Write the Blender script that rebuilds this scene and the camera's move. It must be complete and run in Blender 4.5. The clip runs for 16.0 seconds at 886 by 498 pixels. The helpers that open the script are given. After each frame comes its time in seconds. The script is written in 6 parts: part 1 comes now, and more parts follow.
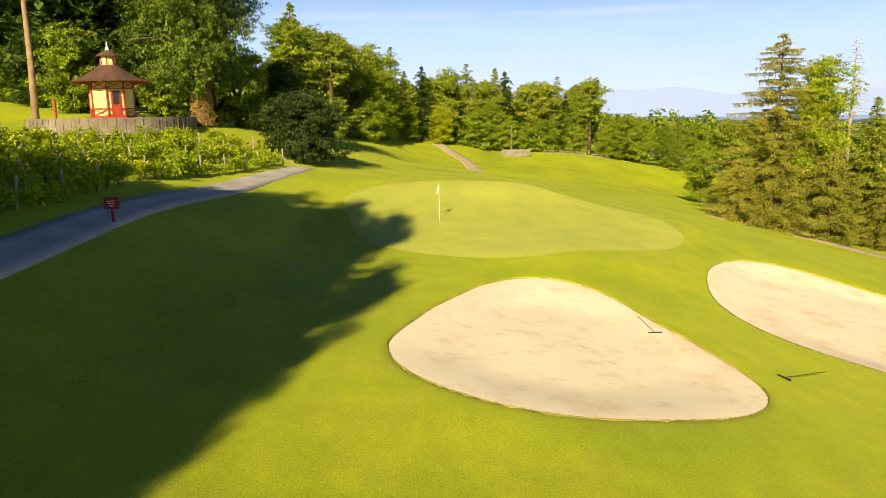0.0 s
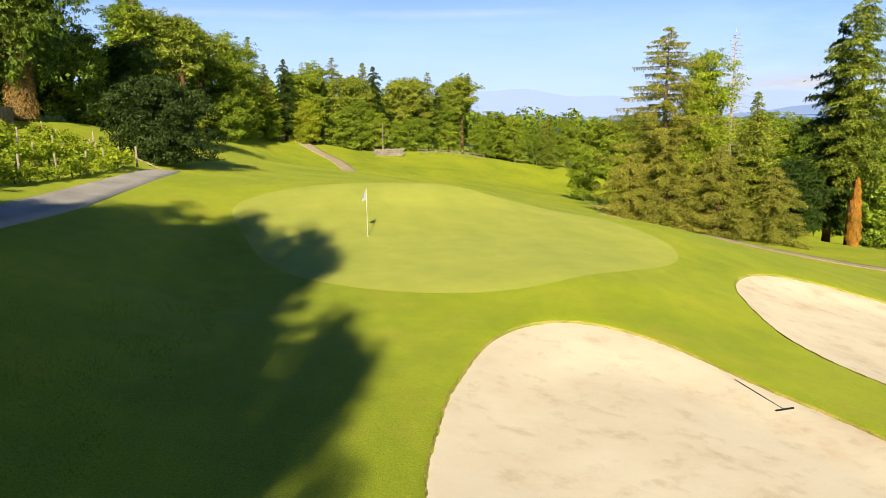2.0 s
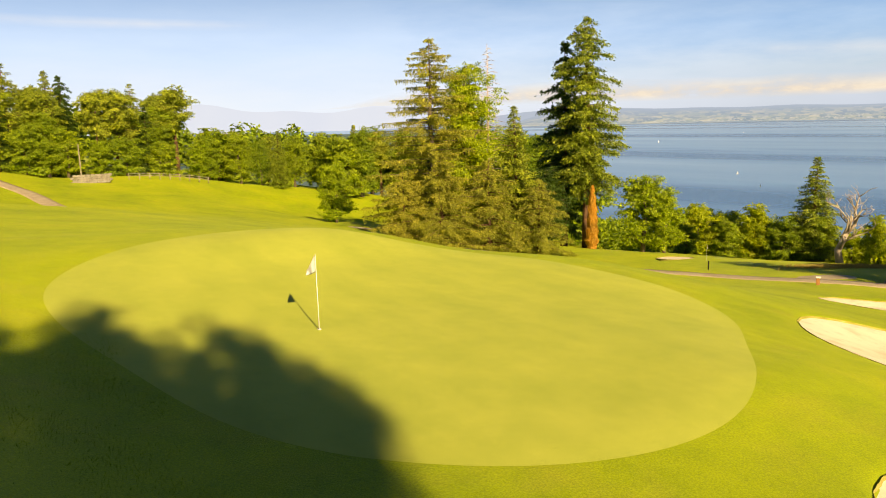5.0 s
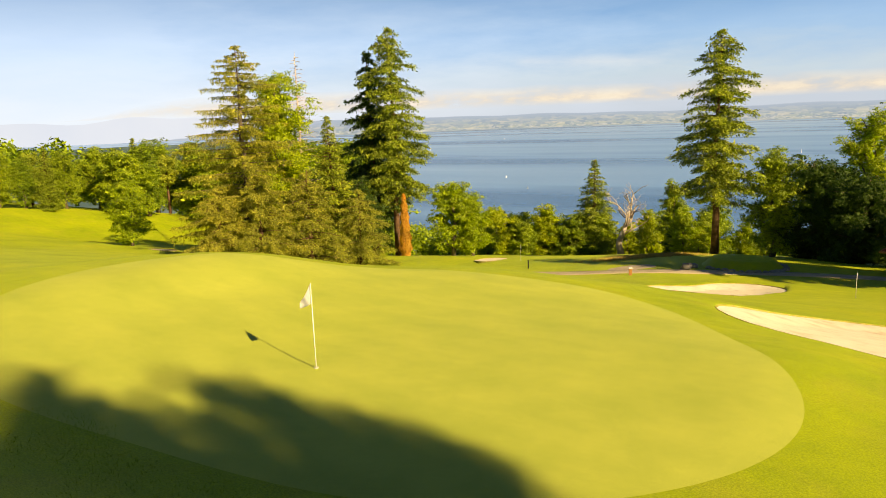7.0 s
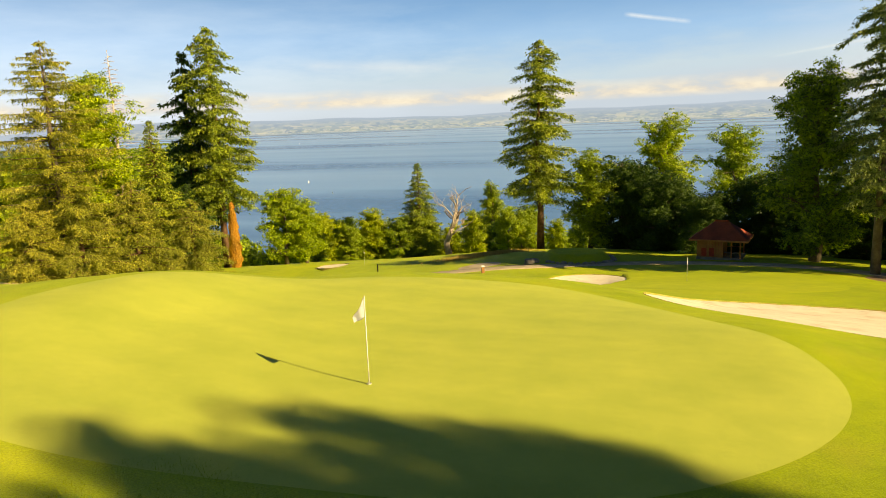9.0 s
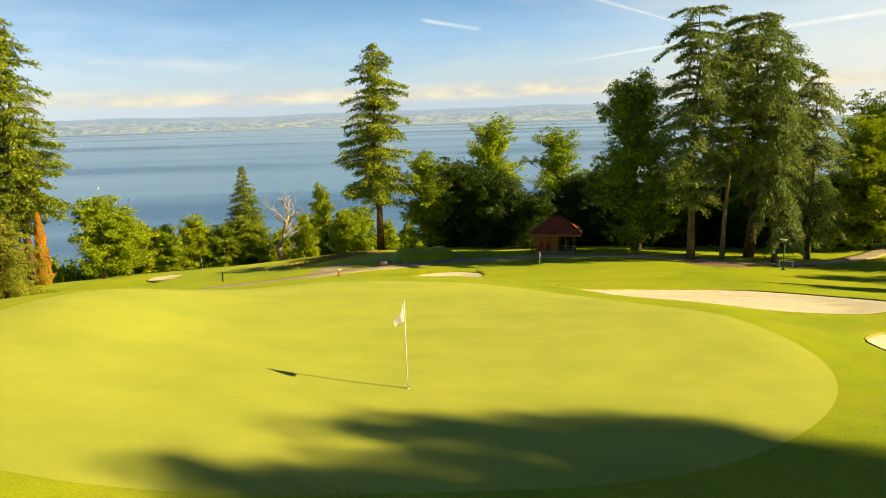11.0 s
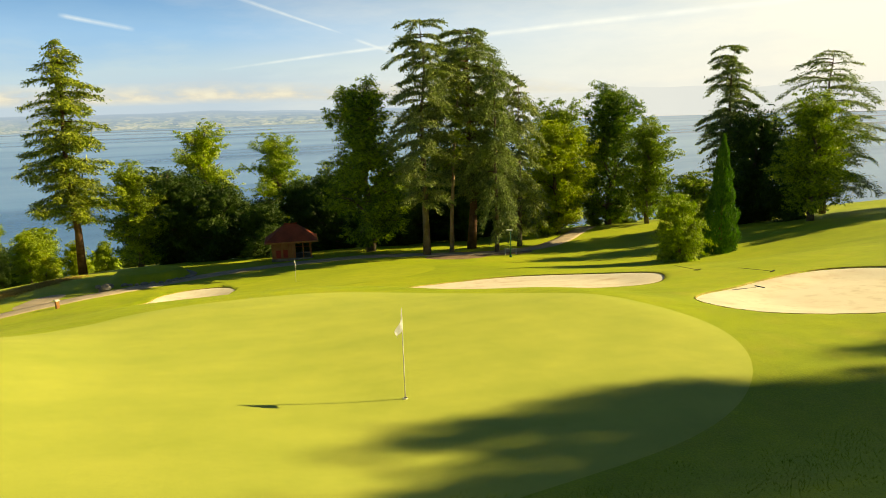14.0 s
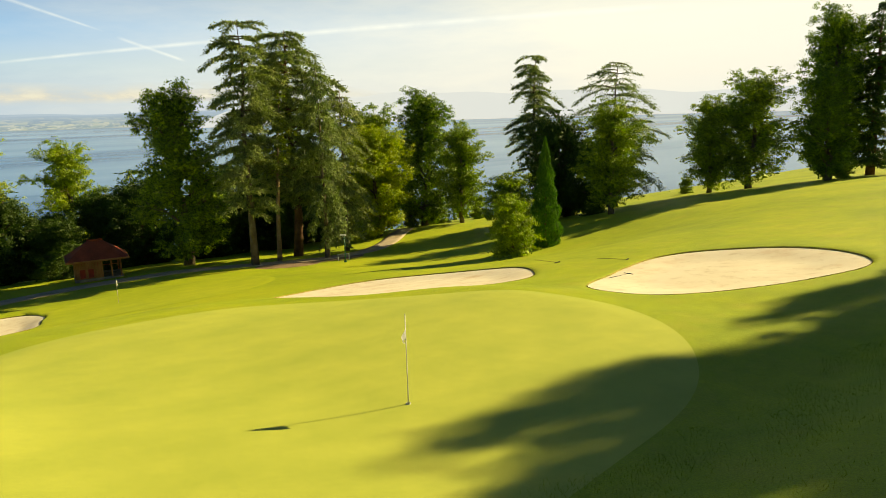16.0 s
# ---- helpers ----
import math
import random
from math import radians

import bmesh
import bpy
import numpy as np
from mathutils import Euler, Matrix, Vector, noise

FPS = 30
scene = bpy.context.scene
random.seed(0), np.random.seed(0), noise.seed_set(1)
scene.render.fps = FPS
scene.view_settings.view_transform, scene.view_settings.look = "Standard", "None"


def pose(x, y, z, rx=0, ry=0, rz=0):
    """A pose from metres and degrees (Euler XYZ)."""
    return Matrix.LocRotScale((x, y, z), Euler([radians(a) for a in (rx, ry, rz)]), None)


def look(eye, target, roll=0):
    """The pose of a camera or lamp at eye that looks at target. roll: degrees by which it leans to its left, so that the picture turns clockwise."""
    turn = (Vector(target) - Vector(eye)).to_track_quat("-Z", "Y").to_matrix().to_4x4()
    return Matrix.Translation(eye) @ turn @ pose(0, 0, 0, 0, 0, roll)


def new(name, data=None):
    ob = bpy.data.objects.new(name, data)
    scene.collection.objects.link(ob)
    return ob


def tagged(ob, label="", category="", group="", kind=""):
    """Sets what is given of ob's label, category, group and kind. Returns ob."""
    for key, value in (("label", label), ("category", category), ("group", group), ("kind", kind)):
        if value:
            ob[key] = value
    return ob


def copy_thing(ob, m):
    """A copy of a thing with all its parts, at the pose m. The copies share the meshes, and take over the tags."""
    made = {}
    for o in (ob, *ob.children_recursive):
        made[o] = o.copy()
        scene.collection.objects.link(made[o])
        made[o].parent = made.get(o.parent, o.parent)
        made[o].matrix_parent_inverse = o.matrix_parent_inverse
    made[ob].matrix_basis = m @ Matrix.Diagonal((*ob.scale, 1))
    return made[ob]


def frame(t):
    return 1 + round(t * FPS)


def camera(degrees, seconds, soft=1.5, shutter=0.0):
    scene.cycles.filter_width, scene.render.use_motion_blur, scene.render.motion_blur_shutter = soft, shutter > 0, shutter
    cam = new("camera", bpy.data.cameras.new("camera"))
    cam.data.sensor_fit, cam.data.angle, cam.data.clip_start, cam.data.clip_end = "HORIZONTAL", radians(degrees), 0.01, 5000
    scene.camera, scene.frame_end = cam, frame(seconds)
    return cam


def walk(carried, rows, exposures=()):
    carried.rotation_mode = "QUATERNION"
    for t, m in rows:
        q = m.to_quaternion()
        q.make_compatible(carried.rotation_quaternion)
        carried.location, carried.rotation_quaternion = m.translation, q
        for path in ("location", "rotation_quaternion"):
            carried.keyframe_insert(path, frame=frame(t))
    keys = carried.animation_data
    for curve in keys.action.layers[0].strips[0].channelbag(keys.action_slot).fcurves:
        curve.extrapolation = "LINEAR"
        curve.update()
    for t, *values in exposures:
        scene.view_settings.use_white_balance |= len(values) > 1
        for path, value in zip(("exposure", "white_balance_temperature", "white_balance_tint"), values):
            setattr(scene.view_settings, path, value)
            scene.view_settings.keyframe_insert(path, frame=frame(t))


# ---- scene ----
cam = camera(63.8, 16.0, soft=0.5)
PATH = [
    (0, (0.18, -41.524, 6.241), (0.18, -39.56, 5.865), -0.9),
    (0.5, (-0.269, -38.452, 6.058), (-0.182, -36.491, 5.676), -0.6),
    (1, (-0.928, -35.926, 5.846), (-0.751, -33.971, 5.463), -0.7),
    (1.5, (-1.969, -33.668, 5.576), (-1.688, -31.725, 5.194), -0.7),
    (2, (-3.052, -31.338, 5.417), (-2.655, -29.415, 5.038), -0.9),
    (2.5, (-3.786, -28.453, 5.381), (-3.268, -26.558, 5.007), -1.1),
    (3, (-4.4, -25.749, 5.334), (-3.764, -23.889, 4.967), -1.1),
    (3.2, (-4.758, -24.725, 5.367), (-4.075, -22.881, 5.002), -1.3),
    (5.3, (-9.054, -16.62, 5.657), (-7.801, -15.102, 5.307), -1.5),
    (5.5, (-9.351, -16.113, 5.663), (-8.043, -14.641, 5.316), -1.6),
    (6, (-10.102, -14.914, 5.736), (-8.675, -13.557, 5.388), -1.7),
    (6.5, (-10.915, -13.645, 5.754), (-9.389, -12.4, 5.408), -1.9),
    (7, (-11.761, -12.431, 5.836), (-10.162, -11.282, 5.489), -2.1),
    (7.5, (-12.63, -11.095, 5.909), (-10.955, -10.059, 5.561), -2.1),
    (8, (-13.383, -9.708, 5.979), (-11.635, -8.801, 5.629), -2.1),
    (8.5, (-13.905, -8.331, 6.0), (-12.098, -7.551, 5.648), -2.2),
    (9, (-14.423, -7.052, 6.05), (-12.567, -6.398, 5.695), -2.2),
    (9.2, (-14.62, -6.547, 6.064), (-12.747, -5.943, 5.708), -2.1),
    (11.3, (-15.832, -1.241, 6.307), (-13.867, -1.196, 5.938), -1.9),
    (11.5, (-15.843, -0.774, 6.311), (-13.877, -0.785, 5.942), -2.0),
    (12, (-15.574, 0.409, 6.273), (-13.615, 0.243, 5.903), -2.0),
    (12.5, (-15.426, 1.48, 6.342), (-13.485, 1.172, 5.969), -2.0),
    (13, (-15.205, 2.654, 6.364), (-13.294, 2.198, 5.988), -1.9),
    (13.5, (-14.893, 3.754, 6.381), (-13.021, 3.158, 6.003), -1.8),
    (14, (-14.55, 4.837, 6.414), (-12.729, 4.101, 6.035), -1.8),
    (14.5, (-14.094, 5.933, 6.466), (-12.336, 5.058, 6.085), -1.7),
    (15, (-13.612, 6.962, 6.493), (-11.922, 5.963, 6.111), -1.8),
    (15.5, (-13.058, 8.026, 6.551), (-11.449, 6.902, 6.167), -1.7),
    (16, (-12.473, 8.97, 6.615), (-10.949, 7.733, 6.23), -1.7),
]
walk(cam, [(t, look(eye, target, roll)) for t, eye, target, roll in PATH],
     [(0, 0.72, 6750, 10), (1, 0.63, 5800, 13), (2, 0.63, 5800, 12), (3.3, 0.66, 6100, 11), (5.3, 0.70, 8000, 10), (9, 0.76, 8000, 5), (12, 0.78, 7750, -1), (14, 0.72, 7700, -1), (16, 0.69, 7700, -2)])

# ---- daylight: clear morning sky, low warm sun ----
SUN_ELEV, SHADOW_AZ = radians(27.3), radians(12.4)
SHADE = Vector((math.sin(SHADOW_AZ) * math.cos(SUN_ELEV), math.cos(SHADOW_AZ) * math.cos(SUN_ELEV), -math.sin(SUN_ELEV)))
world = bpy.data.worlds.new("sky")
scene.world = world
world.use_nodes = True
wn = world.node_tree.nodes
sky = wn.new("ShaderNodeTexSky")
sky.sky_type, sky.sun_disc = "NISHITA", False
sky.sun_elevation, sky.sun_rotation = SUN_ELEV, SHADOW_AZ + math.pi
sky.air_density, sky.dust_density, sky.ozone_density = 1.0, 0.0, 7.0
wn["Background"].inputs["Strength"].default_value = 0.03
world.node_tree.links.new(sky.outputs[0], wn["Background"].inputs[0])
sun = new("sun", bpy.data.lights.new("sun", "SUN"))
sun.data.energy, sun.data.angle, sun.data.color = 5.0, radians(0.55), (1.0, 0.81, 0.50)
sun.matrix_world = look((0, 0, 60), Vector((0, 0, 60)) + SHADE)


# ---- builders ----
def mesh_from(name, verts, faces, materials, smooth=False, slots=None):
    me = bpy.data.meshes.new(name)
    me.from_pydata(np.asarray(verts, float).tolist(), [], [tuple(int(i) for i in f) for f in faces])
    for m in materials if isinstance(materials, (list, tuple)) else [materials]:
        me.materials.append(m)
    if slots is not None:
        me.polygons.foreach_set("material_index", np.asarray(slots, dtype=np.int32))
    if smooth:
        me.polygons.foreach_set("use_smooth", np.ones(len(me.polygons), dtype=bool))
    me.update()
    return me


def quads_mesh(name, corners, material):
    """A mesh of loose quads from an array of n x 4 x 3 corners."""
    corners = np.asarray(corners, dtype=np.float32)
    n = len(corners)
    me = bpy.data.meshes.new(name)
    me.vertices.add(4 * n)
    me.vertices.foreach_set("co", corners.reshape(-1))
    me.loops.add(4 * n)
    me.loops.foreach_set("vertex_index", np.arange(4 * n, dtype=np.int32))
    me.polygons.add(n)
    me.polygons.foreach_set("loop_start", np.arange(0, 4 * n, 4, dtype=np.int32))
    me.materials.append(material)
    me.update(calc_edges=True)
    return me


def put(name, me, parent=None, at=None, label=""):
    ob = new(name, me)
    if parent is not None:
        ob.parent = parent
    if at is not None:
        ob.matrix_basis = at
    if label:
        ob["label"] = label
    return ob


def part(name, bm, material, parent, label="", smooth=False):
    """Links a bmesh as one mesh object under a thing or a part."""
    me = bpy.data.meshes.new(name)
    bm.to_mesh(me)
    bm.free()
    me.materials.append(material)
    if smooth:
        me.polygons.foreach_set("use_smooth", np.ones(len(me.polygons), dtype=bool))
    return put(name, me, parent, None, label)


def thing(name, m, label, category, group="", kind=""):
    ob = new(name)
    ob.empty_display_size = 0.3
    ob.matrix_basis = m
    return tagged(ob, label, category, group, kind)


def bm_box(size, at=(0, 0, 0), bevel=0.0, rot=None):
    bm = bmesh.new()
    bmesh.ops.create_cube(bm, size=1, matrix=Matrix.Diagonal((*size, 1)))
    if bevel:
        bmesh.ops.bevel(bm, geom=bm.edges[:], offset=bevel, segments=2, affect="EDGES")
    m = Matrix.Translation(at) @ (rot.to_4x4() if rot else Matrix())
    bmesh.ops.transform(bm, matrix=m, verts=bm.verts)
    return bm


def bm_lathe(profile, n=24, at=(0, 0, 0), cap=True):
    """Turned body from (radius, height) pairs."""
    bm = bmesh.new()
    rings = []
    for r, z in profile:
        rings.append([bm.verts.new((at[0] + r * math.cos(2 * math.pi * k / n), at[1] + r * math.sin(2 * math.pi * k / n), at[2] + z)) for k in range(n)])
    for a, b in zip(rings, rings[1:]):
        for k in range(n):
            bm.faces.new((a[k], a[(k + 1) % n], b[(k + 1) % n], b[k]))
    if cap:
        bm.faces.new(rings[0][::-1])
        bm.faces.new(rings[-1])
    return bm


def tube(points, radii, n=7):
    """Vertices and faces of a tapered tube along points."""
    points = np.asarray(points, float)
    verts, faces = [], []
    side = np.array([0.31, 0.87, 0.2])
    for i, (p, r) in enumerate(zip(points, radii)):
        d = points[min(i + 1, len(points) - 1)] - points[max(i - 1, 0)]
        d = d / (np.linalg.norm(d) + 1e-9)
        u = np.cross(d, side)
        if np.linalg.norm(u) < 0.1:
            u = np.cross(d, (1, 0, 0))
        u /= np.linalg.norm(u)
        v = np.cross(d, u)
        for k in range(n):
            a = 2 * math.pi * k / n
            verts.append(p + r * (math.cos(a) * u + math.sin(a) * v))
    for i in range(len(points) - 1):
        for k in range(n):
            a, b = i * n + k, i * n + (k + 1) % n
            faces.append((a, b, b + n, a + n))
    faces.append(tuple(range(n))[::-1])
    faces.append(tuple(range((len(points) - 1) * n, len(points) * n)))
    return verts, faces


def join_tubes(tubes):
    verts, faces = [], []
    for v, f in tubes:
        o = len(verts)
        verts.extend(v)
        faces.extend([tuple(i + o for i in q) for q in f])
    return verts, faces


# ---- materials ----
def material(name, rough=0.8, metal=0.0, spec=0.5):
    m = bpy.data.materials.new(name)
    m.use_nodes = True
    b = m.node_tree.nodes["Principled BSDF"]
    b.inputs["Roughness"].default_value, b.inputs["Metallic"].default_value = rough, metal
    b.inputs["Specular IOR Level"].default_value = spec
    return m, m.node_tree, b


def noise_node(nt, scale, detail=4.0, coords="Object", rough=0.55):
    tc = nt.nodes.new("ShaderNodeTexCoord")
    nz = nt.nodes.new("ShaderNodeTexNoise")
    nz.inputs["Scale"].default_value, nz.inputs["Detail"].default_value, nz.inputs["Roughness"].default_value = scale, detail, rough
    nt.links.new(tc.outputs[coords], nz.inputs["Vector"])
    return nz


def ramp(nt, source, stops):
    r = nt.nodes.new("ShaderNodeValToRGB")
    while len(r.color_ramp.elements) < len(stops):
        r.color_ramp.elements.new(0.5)
    for e, (p, c) in zip(r.color_ramp.elements, stops):
        e.position, e.color = p, (*c, 1)
    nt.links.new(source, r.inputs[0])
    return r


def mix(nt, a, b, fac, mode="MIX"):
    n = nt.nodes.new("ShaderNodeMix")
    n.data_type, n.blend_type = "RGBA", mode
    for k, v in ((6, a), (7, b)):
        if hasattr(v, "is_output"):
            nt.links.new(v, n.inputs[k])
        else:
            n.inputs[k].default_value = (*v, 1)
    if hasattr(fac, "is_output"):
        nt.links.new(fac, n.inputs[0])
    else:
        n.inputs[0].default_value = fac
    return n.outputs[2]


def bump(nt, b, height, strength=0.4, distance=0.02):
    n = nt.nodes.new("ShaderNodeBump")
    n.inputs["Strength"].default_value, n.inputs["Distance"].default_value = strength, distance
    nt.links.new(height, n.inputs["Height"])
    nt.links.new(n.outputs[0], b.inputs["Normal"])


def mottled(name, dark, light, scale=2.0, fine=30.0, rough=0.85, bump_by=0.3, distance=0.02, metal=0.0, spec=0.4, coords="Object"):
    """Two-scale mottled surface between two colours."""
    m, nt, b = material(name, rough, metal, spec)
    big, small = noise_node(nt, scale, 3, coords), noise_node(nt, fine, 5, coords)
    c1 = ramp(nt, big.outputs[0], [(0.3, dark), (0.7, light)])
    c2 = ramp(nt, small.outputs[0], [(0.25, (0.72,) * 3), (0.75, (1.22,) * 3)])
    nt.links.new(mix(nt, c1.outputs[0], c2.outputs[0], 1.0, "MULTIPLY"), b.inputs["Base Color"])
    bump(nt, b, small.outputs[0], bump_by, distance)
    return m


def grass_material(name, dark, mid, light, patch=0.12, blade=20.0, bump_by=0.6, distance=0.05, grain=0.5, wear=0.0):
    """Turf: broad drifts of colour, blotches, mowing streaks and the grain of the blades; wear: share of drier, yellower blotches."""
    m, nt, b = material(name, 0.75, 0.0, 0.25)
    big, med, small = noise_node(nt, patch, 4), noise_node(nt, patch * 9, 5, rough=0.65), noise_node(nt, blade, 4, rough=0.7)
    streak_ = noise_node(nt, patch * 14, 3)
    mp = nt.nodes.new("ShaderNodeMapping")
    mp.inputs["Scale"].default_value, mp.inputs["Rotation"].default_value = (1.0, 0.16, 1.0), (0, 0, radians(-24))
    nt.links.new(streak_.inputs["Vector"].links[0].from_socket, mp.inputs[0])
    nt.links.new(mp.outputs[0], streak_.inputs["Vector"])
    c1 = ramp(nt, big.outputs[0], [(0.3, dark), (0.5, mid), (0.72, light)])
    c2 = ramp(nt, med.outputs[0], [(0.3, (0.86, 0.89, 0.84)), (0.7, (1.12, 1.08, 1.1))])
    c3 = ramp(nt, small.outputs[0], [(0.32, (1 - grain, 1 - grain * 0.9, 1 - grain * 1.1)), (0.68, (1 + grain, 1 + grain * 0.9, 1 + grain * 0.5))])
    c4 = ramp(nt, streak_.outputs[0], [(0.35, (0.95, 0.96, 0.95)), (0.65, (1.05, 1.04, 1.05))])
    c = mix(nt, c1.outputs[0], c2.outputs[0], 1.0, "MULTIPLY")
    c = mix(nt, c, c4.outputs[0], 1.0, "MULTIPLY")
    if wear:
        dry = noise_node(nt, patch * 5, 5, rough=0.6)
        f = ramp(nt, dry.outputs[0], [(0.5, (0,) * 3), (0.74, (wear,) * 3)])
        c = mix(nt, c, (0.42, 0.36, 0.05), f.outputs[0])
    nt.links.new(mix(nt, c, c3.outputs[0], 1.0, "MULTIPLY"), b.inputs["Base Color"])
    bump(nt, b, small.outputs[0], bump_by, distance)
    b.inputs["Sheen Weight"].default_value = 0.15
    b.inputs["Sheen Tint"].default_value = (0.6, 0.7, 0.1, 1)
    return m


def leaf_material(name, dark, light, trans=0.3, rough=0.55):
    """Leaves: a tone of their own each, light shining through."""
    m, nt, b = material(name, rough, 0.0, 0.3)
    geo = nt.nodes.new("ShaderNodeNewGeometry")
    info = nt.nodes.new("ShaderNodeObjectInfo")
    big = noise_node(nt, 0.35, 3)
    c1 = ramp(nt, geo.outputs["Random Per Island"], [(0.0, dark), (1.0, light)])
    c2 = ramp(nt, big.outputs[0], [(0.3, (0.75, 0.78, 0.7)), (0.7, (1.25, 1.2, 1.1))])
    c3 = ramp(nt, info.outputs["Random"], [(0.0, (0.85, 0.9, 0.85)), (1.0, (1.15, 1.1, 1.05))])
    c = mix(nt, mix(nt, c1.outputs[0], c2.outputs[0], 1.0, "MULTIPLY"), c3.outputs[0], 1.0, "MULTIPLY")
    nt.links.new(c, b.inputs["Base Color"])
    tr = nt.nodes.new("ShaderNodeBsdfTranslucent")
    nt.links.new(mix(nt, c, (1.15, 1.5, 0.45), 1.0, "MULTIPLY"), tr.inputs[0])
    mx = nt.nodes.new("ShaderNodeMixShader")
    mx.inputs[0].default_value = trans
    nt.links.new(b.outputs[0], mx.inputs[1])
    nt.links.new(tr.outputs[0], mx.inputs[2])
    nt.links.new(mx.outputs[0], nt.nodes["Material Output"].inputs[0])
    return m


GRASS = grass_material("rough_grass", (0.235, 0.315, 0.008), (0.335, 0.41, 0.010), (0.42, 0.46, 0.014), 0.12, 26.0, 0.5, 0.035, 0.28, 0.35)
FAIRWAY = grass_material("mown_grass", (0.29, 0.355, 0.011), (0.345, 0.41, 0.014), (0.41, 0.455, 0.02), 0.1, 34.0, 0.3, 0.012, 0.2)
GREEN = grass_material("putting_turf", (0.42, 0.465, 0.075), (0.435, 0.48, 0.08), (0.455, 0.5, 0.086), 0.05, 45.0, 0.12, 0.008, 0.16)
def sand_material(name):
    """Pale raked sand: broad damp patches, scattered scuffs and fine grain."""
    m, nt, b = material(name, 0.95, 0.0, 0.12)
    big, scuff, grain = noise_node(nt, 0.55, 5), noise_node(nt, 1.6, 5, rough=0.65), noise_node(nt, 60.0, 3)
    c1 = ramp(nt, big.outputs[0], [(0.3, (0.72, 0.58, 0.41)), (0.42, (0.81, 0.72, 0.55)), (0.55, (0.84, 0.76, 0.59)), (0.7, (0.87, 0.80, 0.63))])
    c2 = ramp(nt, scuff.outputs[0], [(0.3, (0.86, 0.83, 0.78)), (0.45, (1.0, 1.0, 1.0)), (0.8, (1.03, 1.03, 1.03))])
    c3 = ramp(nt, grain.outputs[0], [(0.3, (0.95,) * 3), (0.7, (1.04,) * 3)])
    c = mix(nt, mix(nt, c1.outputs[0], c2.outputs[0], 1.0, "MULTIPLY"), c3.outputs[0], 1.0, "MULTIPLY")
    nt.links.new(c, b.inputs["Base Color"])
    bump(nt, b, scuff.outputs[0], 0.25, 0.05)
    return m


SAND = sand_material("bunker_sand")
LIP = mottled("bunker_lip_turf", (0.24, 0.24, 0.04), (0.52, 0.42, 0.14), 1.2, 18.0, 0.95, 0.8, 0.05, spec=0.1)
ASPHALT = mottled("path_asphalt", (0.38, 0.36, 0.34), (0.54, 0.52, 0.49), 0.5, 60.0, 0.9, 0.25, 0.01, spec=0.3)
GRAVEL = mottled("pale_gravel", (0.42, 0.34, 0.24), (0.58, 0.48, 0.35), 0.8, 40.0, 0.95, 0.4, 0.02, spec=0.2)
BARK = mottled("conifer_bark", (0.09, 0.048, 0.028), (0.21, 0.12, 0.07), 1.5, 14.0, 0.95, 0.9, 0.06, spec=0.15)
BARK_GREY = mottled("grey_bark", (0.10, 0.08, 0.055), (0.24, 0.19, 0.13), 1.2, 12.0, 0.95, 0.9, 0.06, spec=0.15)
BARK_PALE = mottled("pale_pine_bark", (0.26, 0.17, 0.10), (0.44, 0.33, 0.22), 0.8, 12.0, 0.95, 0.9, 0.05, spec=0.15)
DEADWOOD = mottled("bleached_deadwood", (0.4, 0.31, 0.24), (0.64, 0.54, 0.44), 1.0, 16.0, 0.9, 0.6, 0.03, spec=0.2)
LEAF = leaf_material("broad_leaves", (0.07, 0.12, 0.010), (0.40, 0.50, 0.026), 0.2)
LEAF_MID = leaf_material("shaded_green_leaves", (0.045, 0.09, 0.010), (0.31, 0.43, 0.024), 0.2)
LEAF_OAK = leaf_material("deep_green_oak_leaves", (0.035, 0.07, 0.008), (0.18, 0.265, 0.018), 0.18)
LEAF_LIGHT = leaf_material("light_leaves", (0.10, 0.16, 0.010), (0.47, 0.56, 0.028), 0.28)
LEAF_YELLOW = leaf_material("yellow_green_leaves", (0.19, 0.25, 0.01), (0.48, 0.52, 0.022), 0.28)
# base colour lowered to stand in for the shade inside deep wood
LEAF_DARK = leaf_material("shade_darkened_leaves", (0.024, 0.056, 0.008), (0.085, 0.14, 0.014), 0.25)
LEAF_BLACK = leaf_material("blackish_green_leaves", (0.012, 0.028, 0.005), (0.05, 0.085, 0.01), 0.15)
LEAF_CYPRESS = leaf_material("cypress_foliage", (0.05, 0.13, 0.014), (0.12, 0.25, 0.024), 0.28)
NEEDLE = leaf_material("fir_needles", (0.065, 0.1, 0.014), (0.48, 0.54, 0.05), 0.2)
NEEDLE_GOLD = leaf_material("golden_needles", (0.13, 0.145, 0.022), (0.50, 0.48, 0.07), 0.22)
NEEDLE_CEDAR = leaf_material("cedar_needles", (0.085, 0.12, 0.045), (0.42, 0.48, 0.17), 0.2)
RUST = leaf_material("rusty_dead_foliage", (0.52, 0.24, 0.035), (0.82, 0.46, 0.11), 0.3)
IVY_DEAD = leaf_material("dead_brown_creeper", (0.3, 0.17, 0.055), (0.62, 0.4, 0.15), 0.2)
VINE = leaf_material("vine_leaves", (0.2, 0.27, 0.012), (0.52, 0.57, 0.025), 0.3)
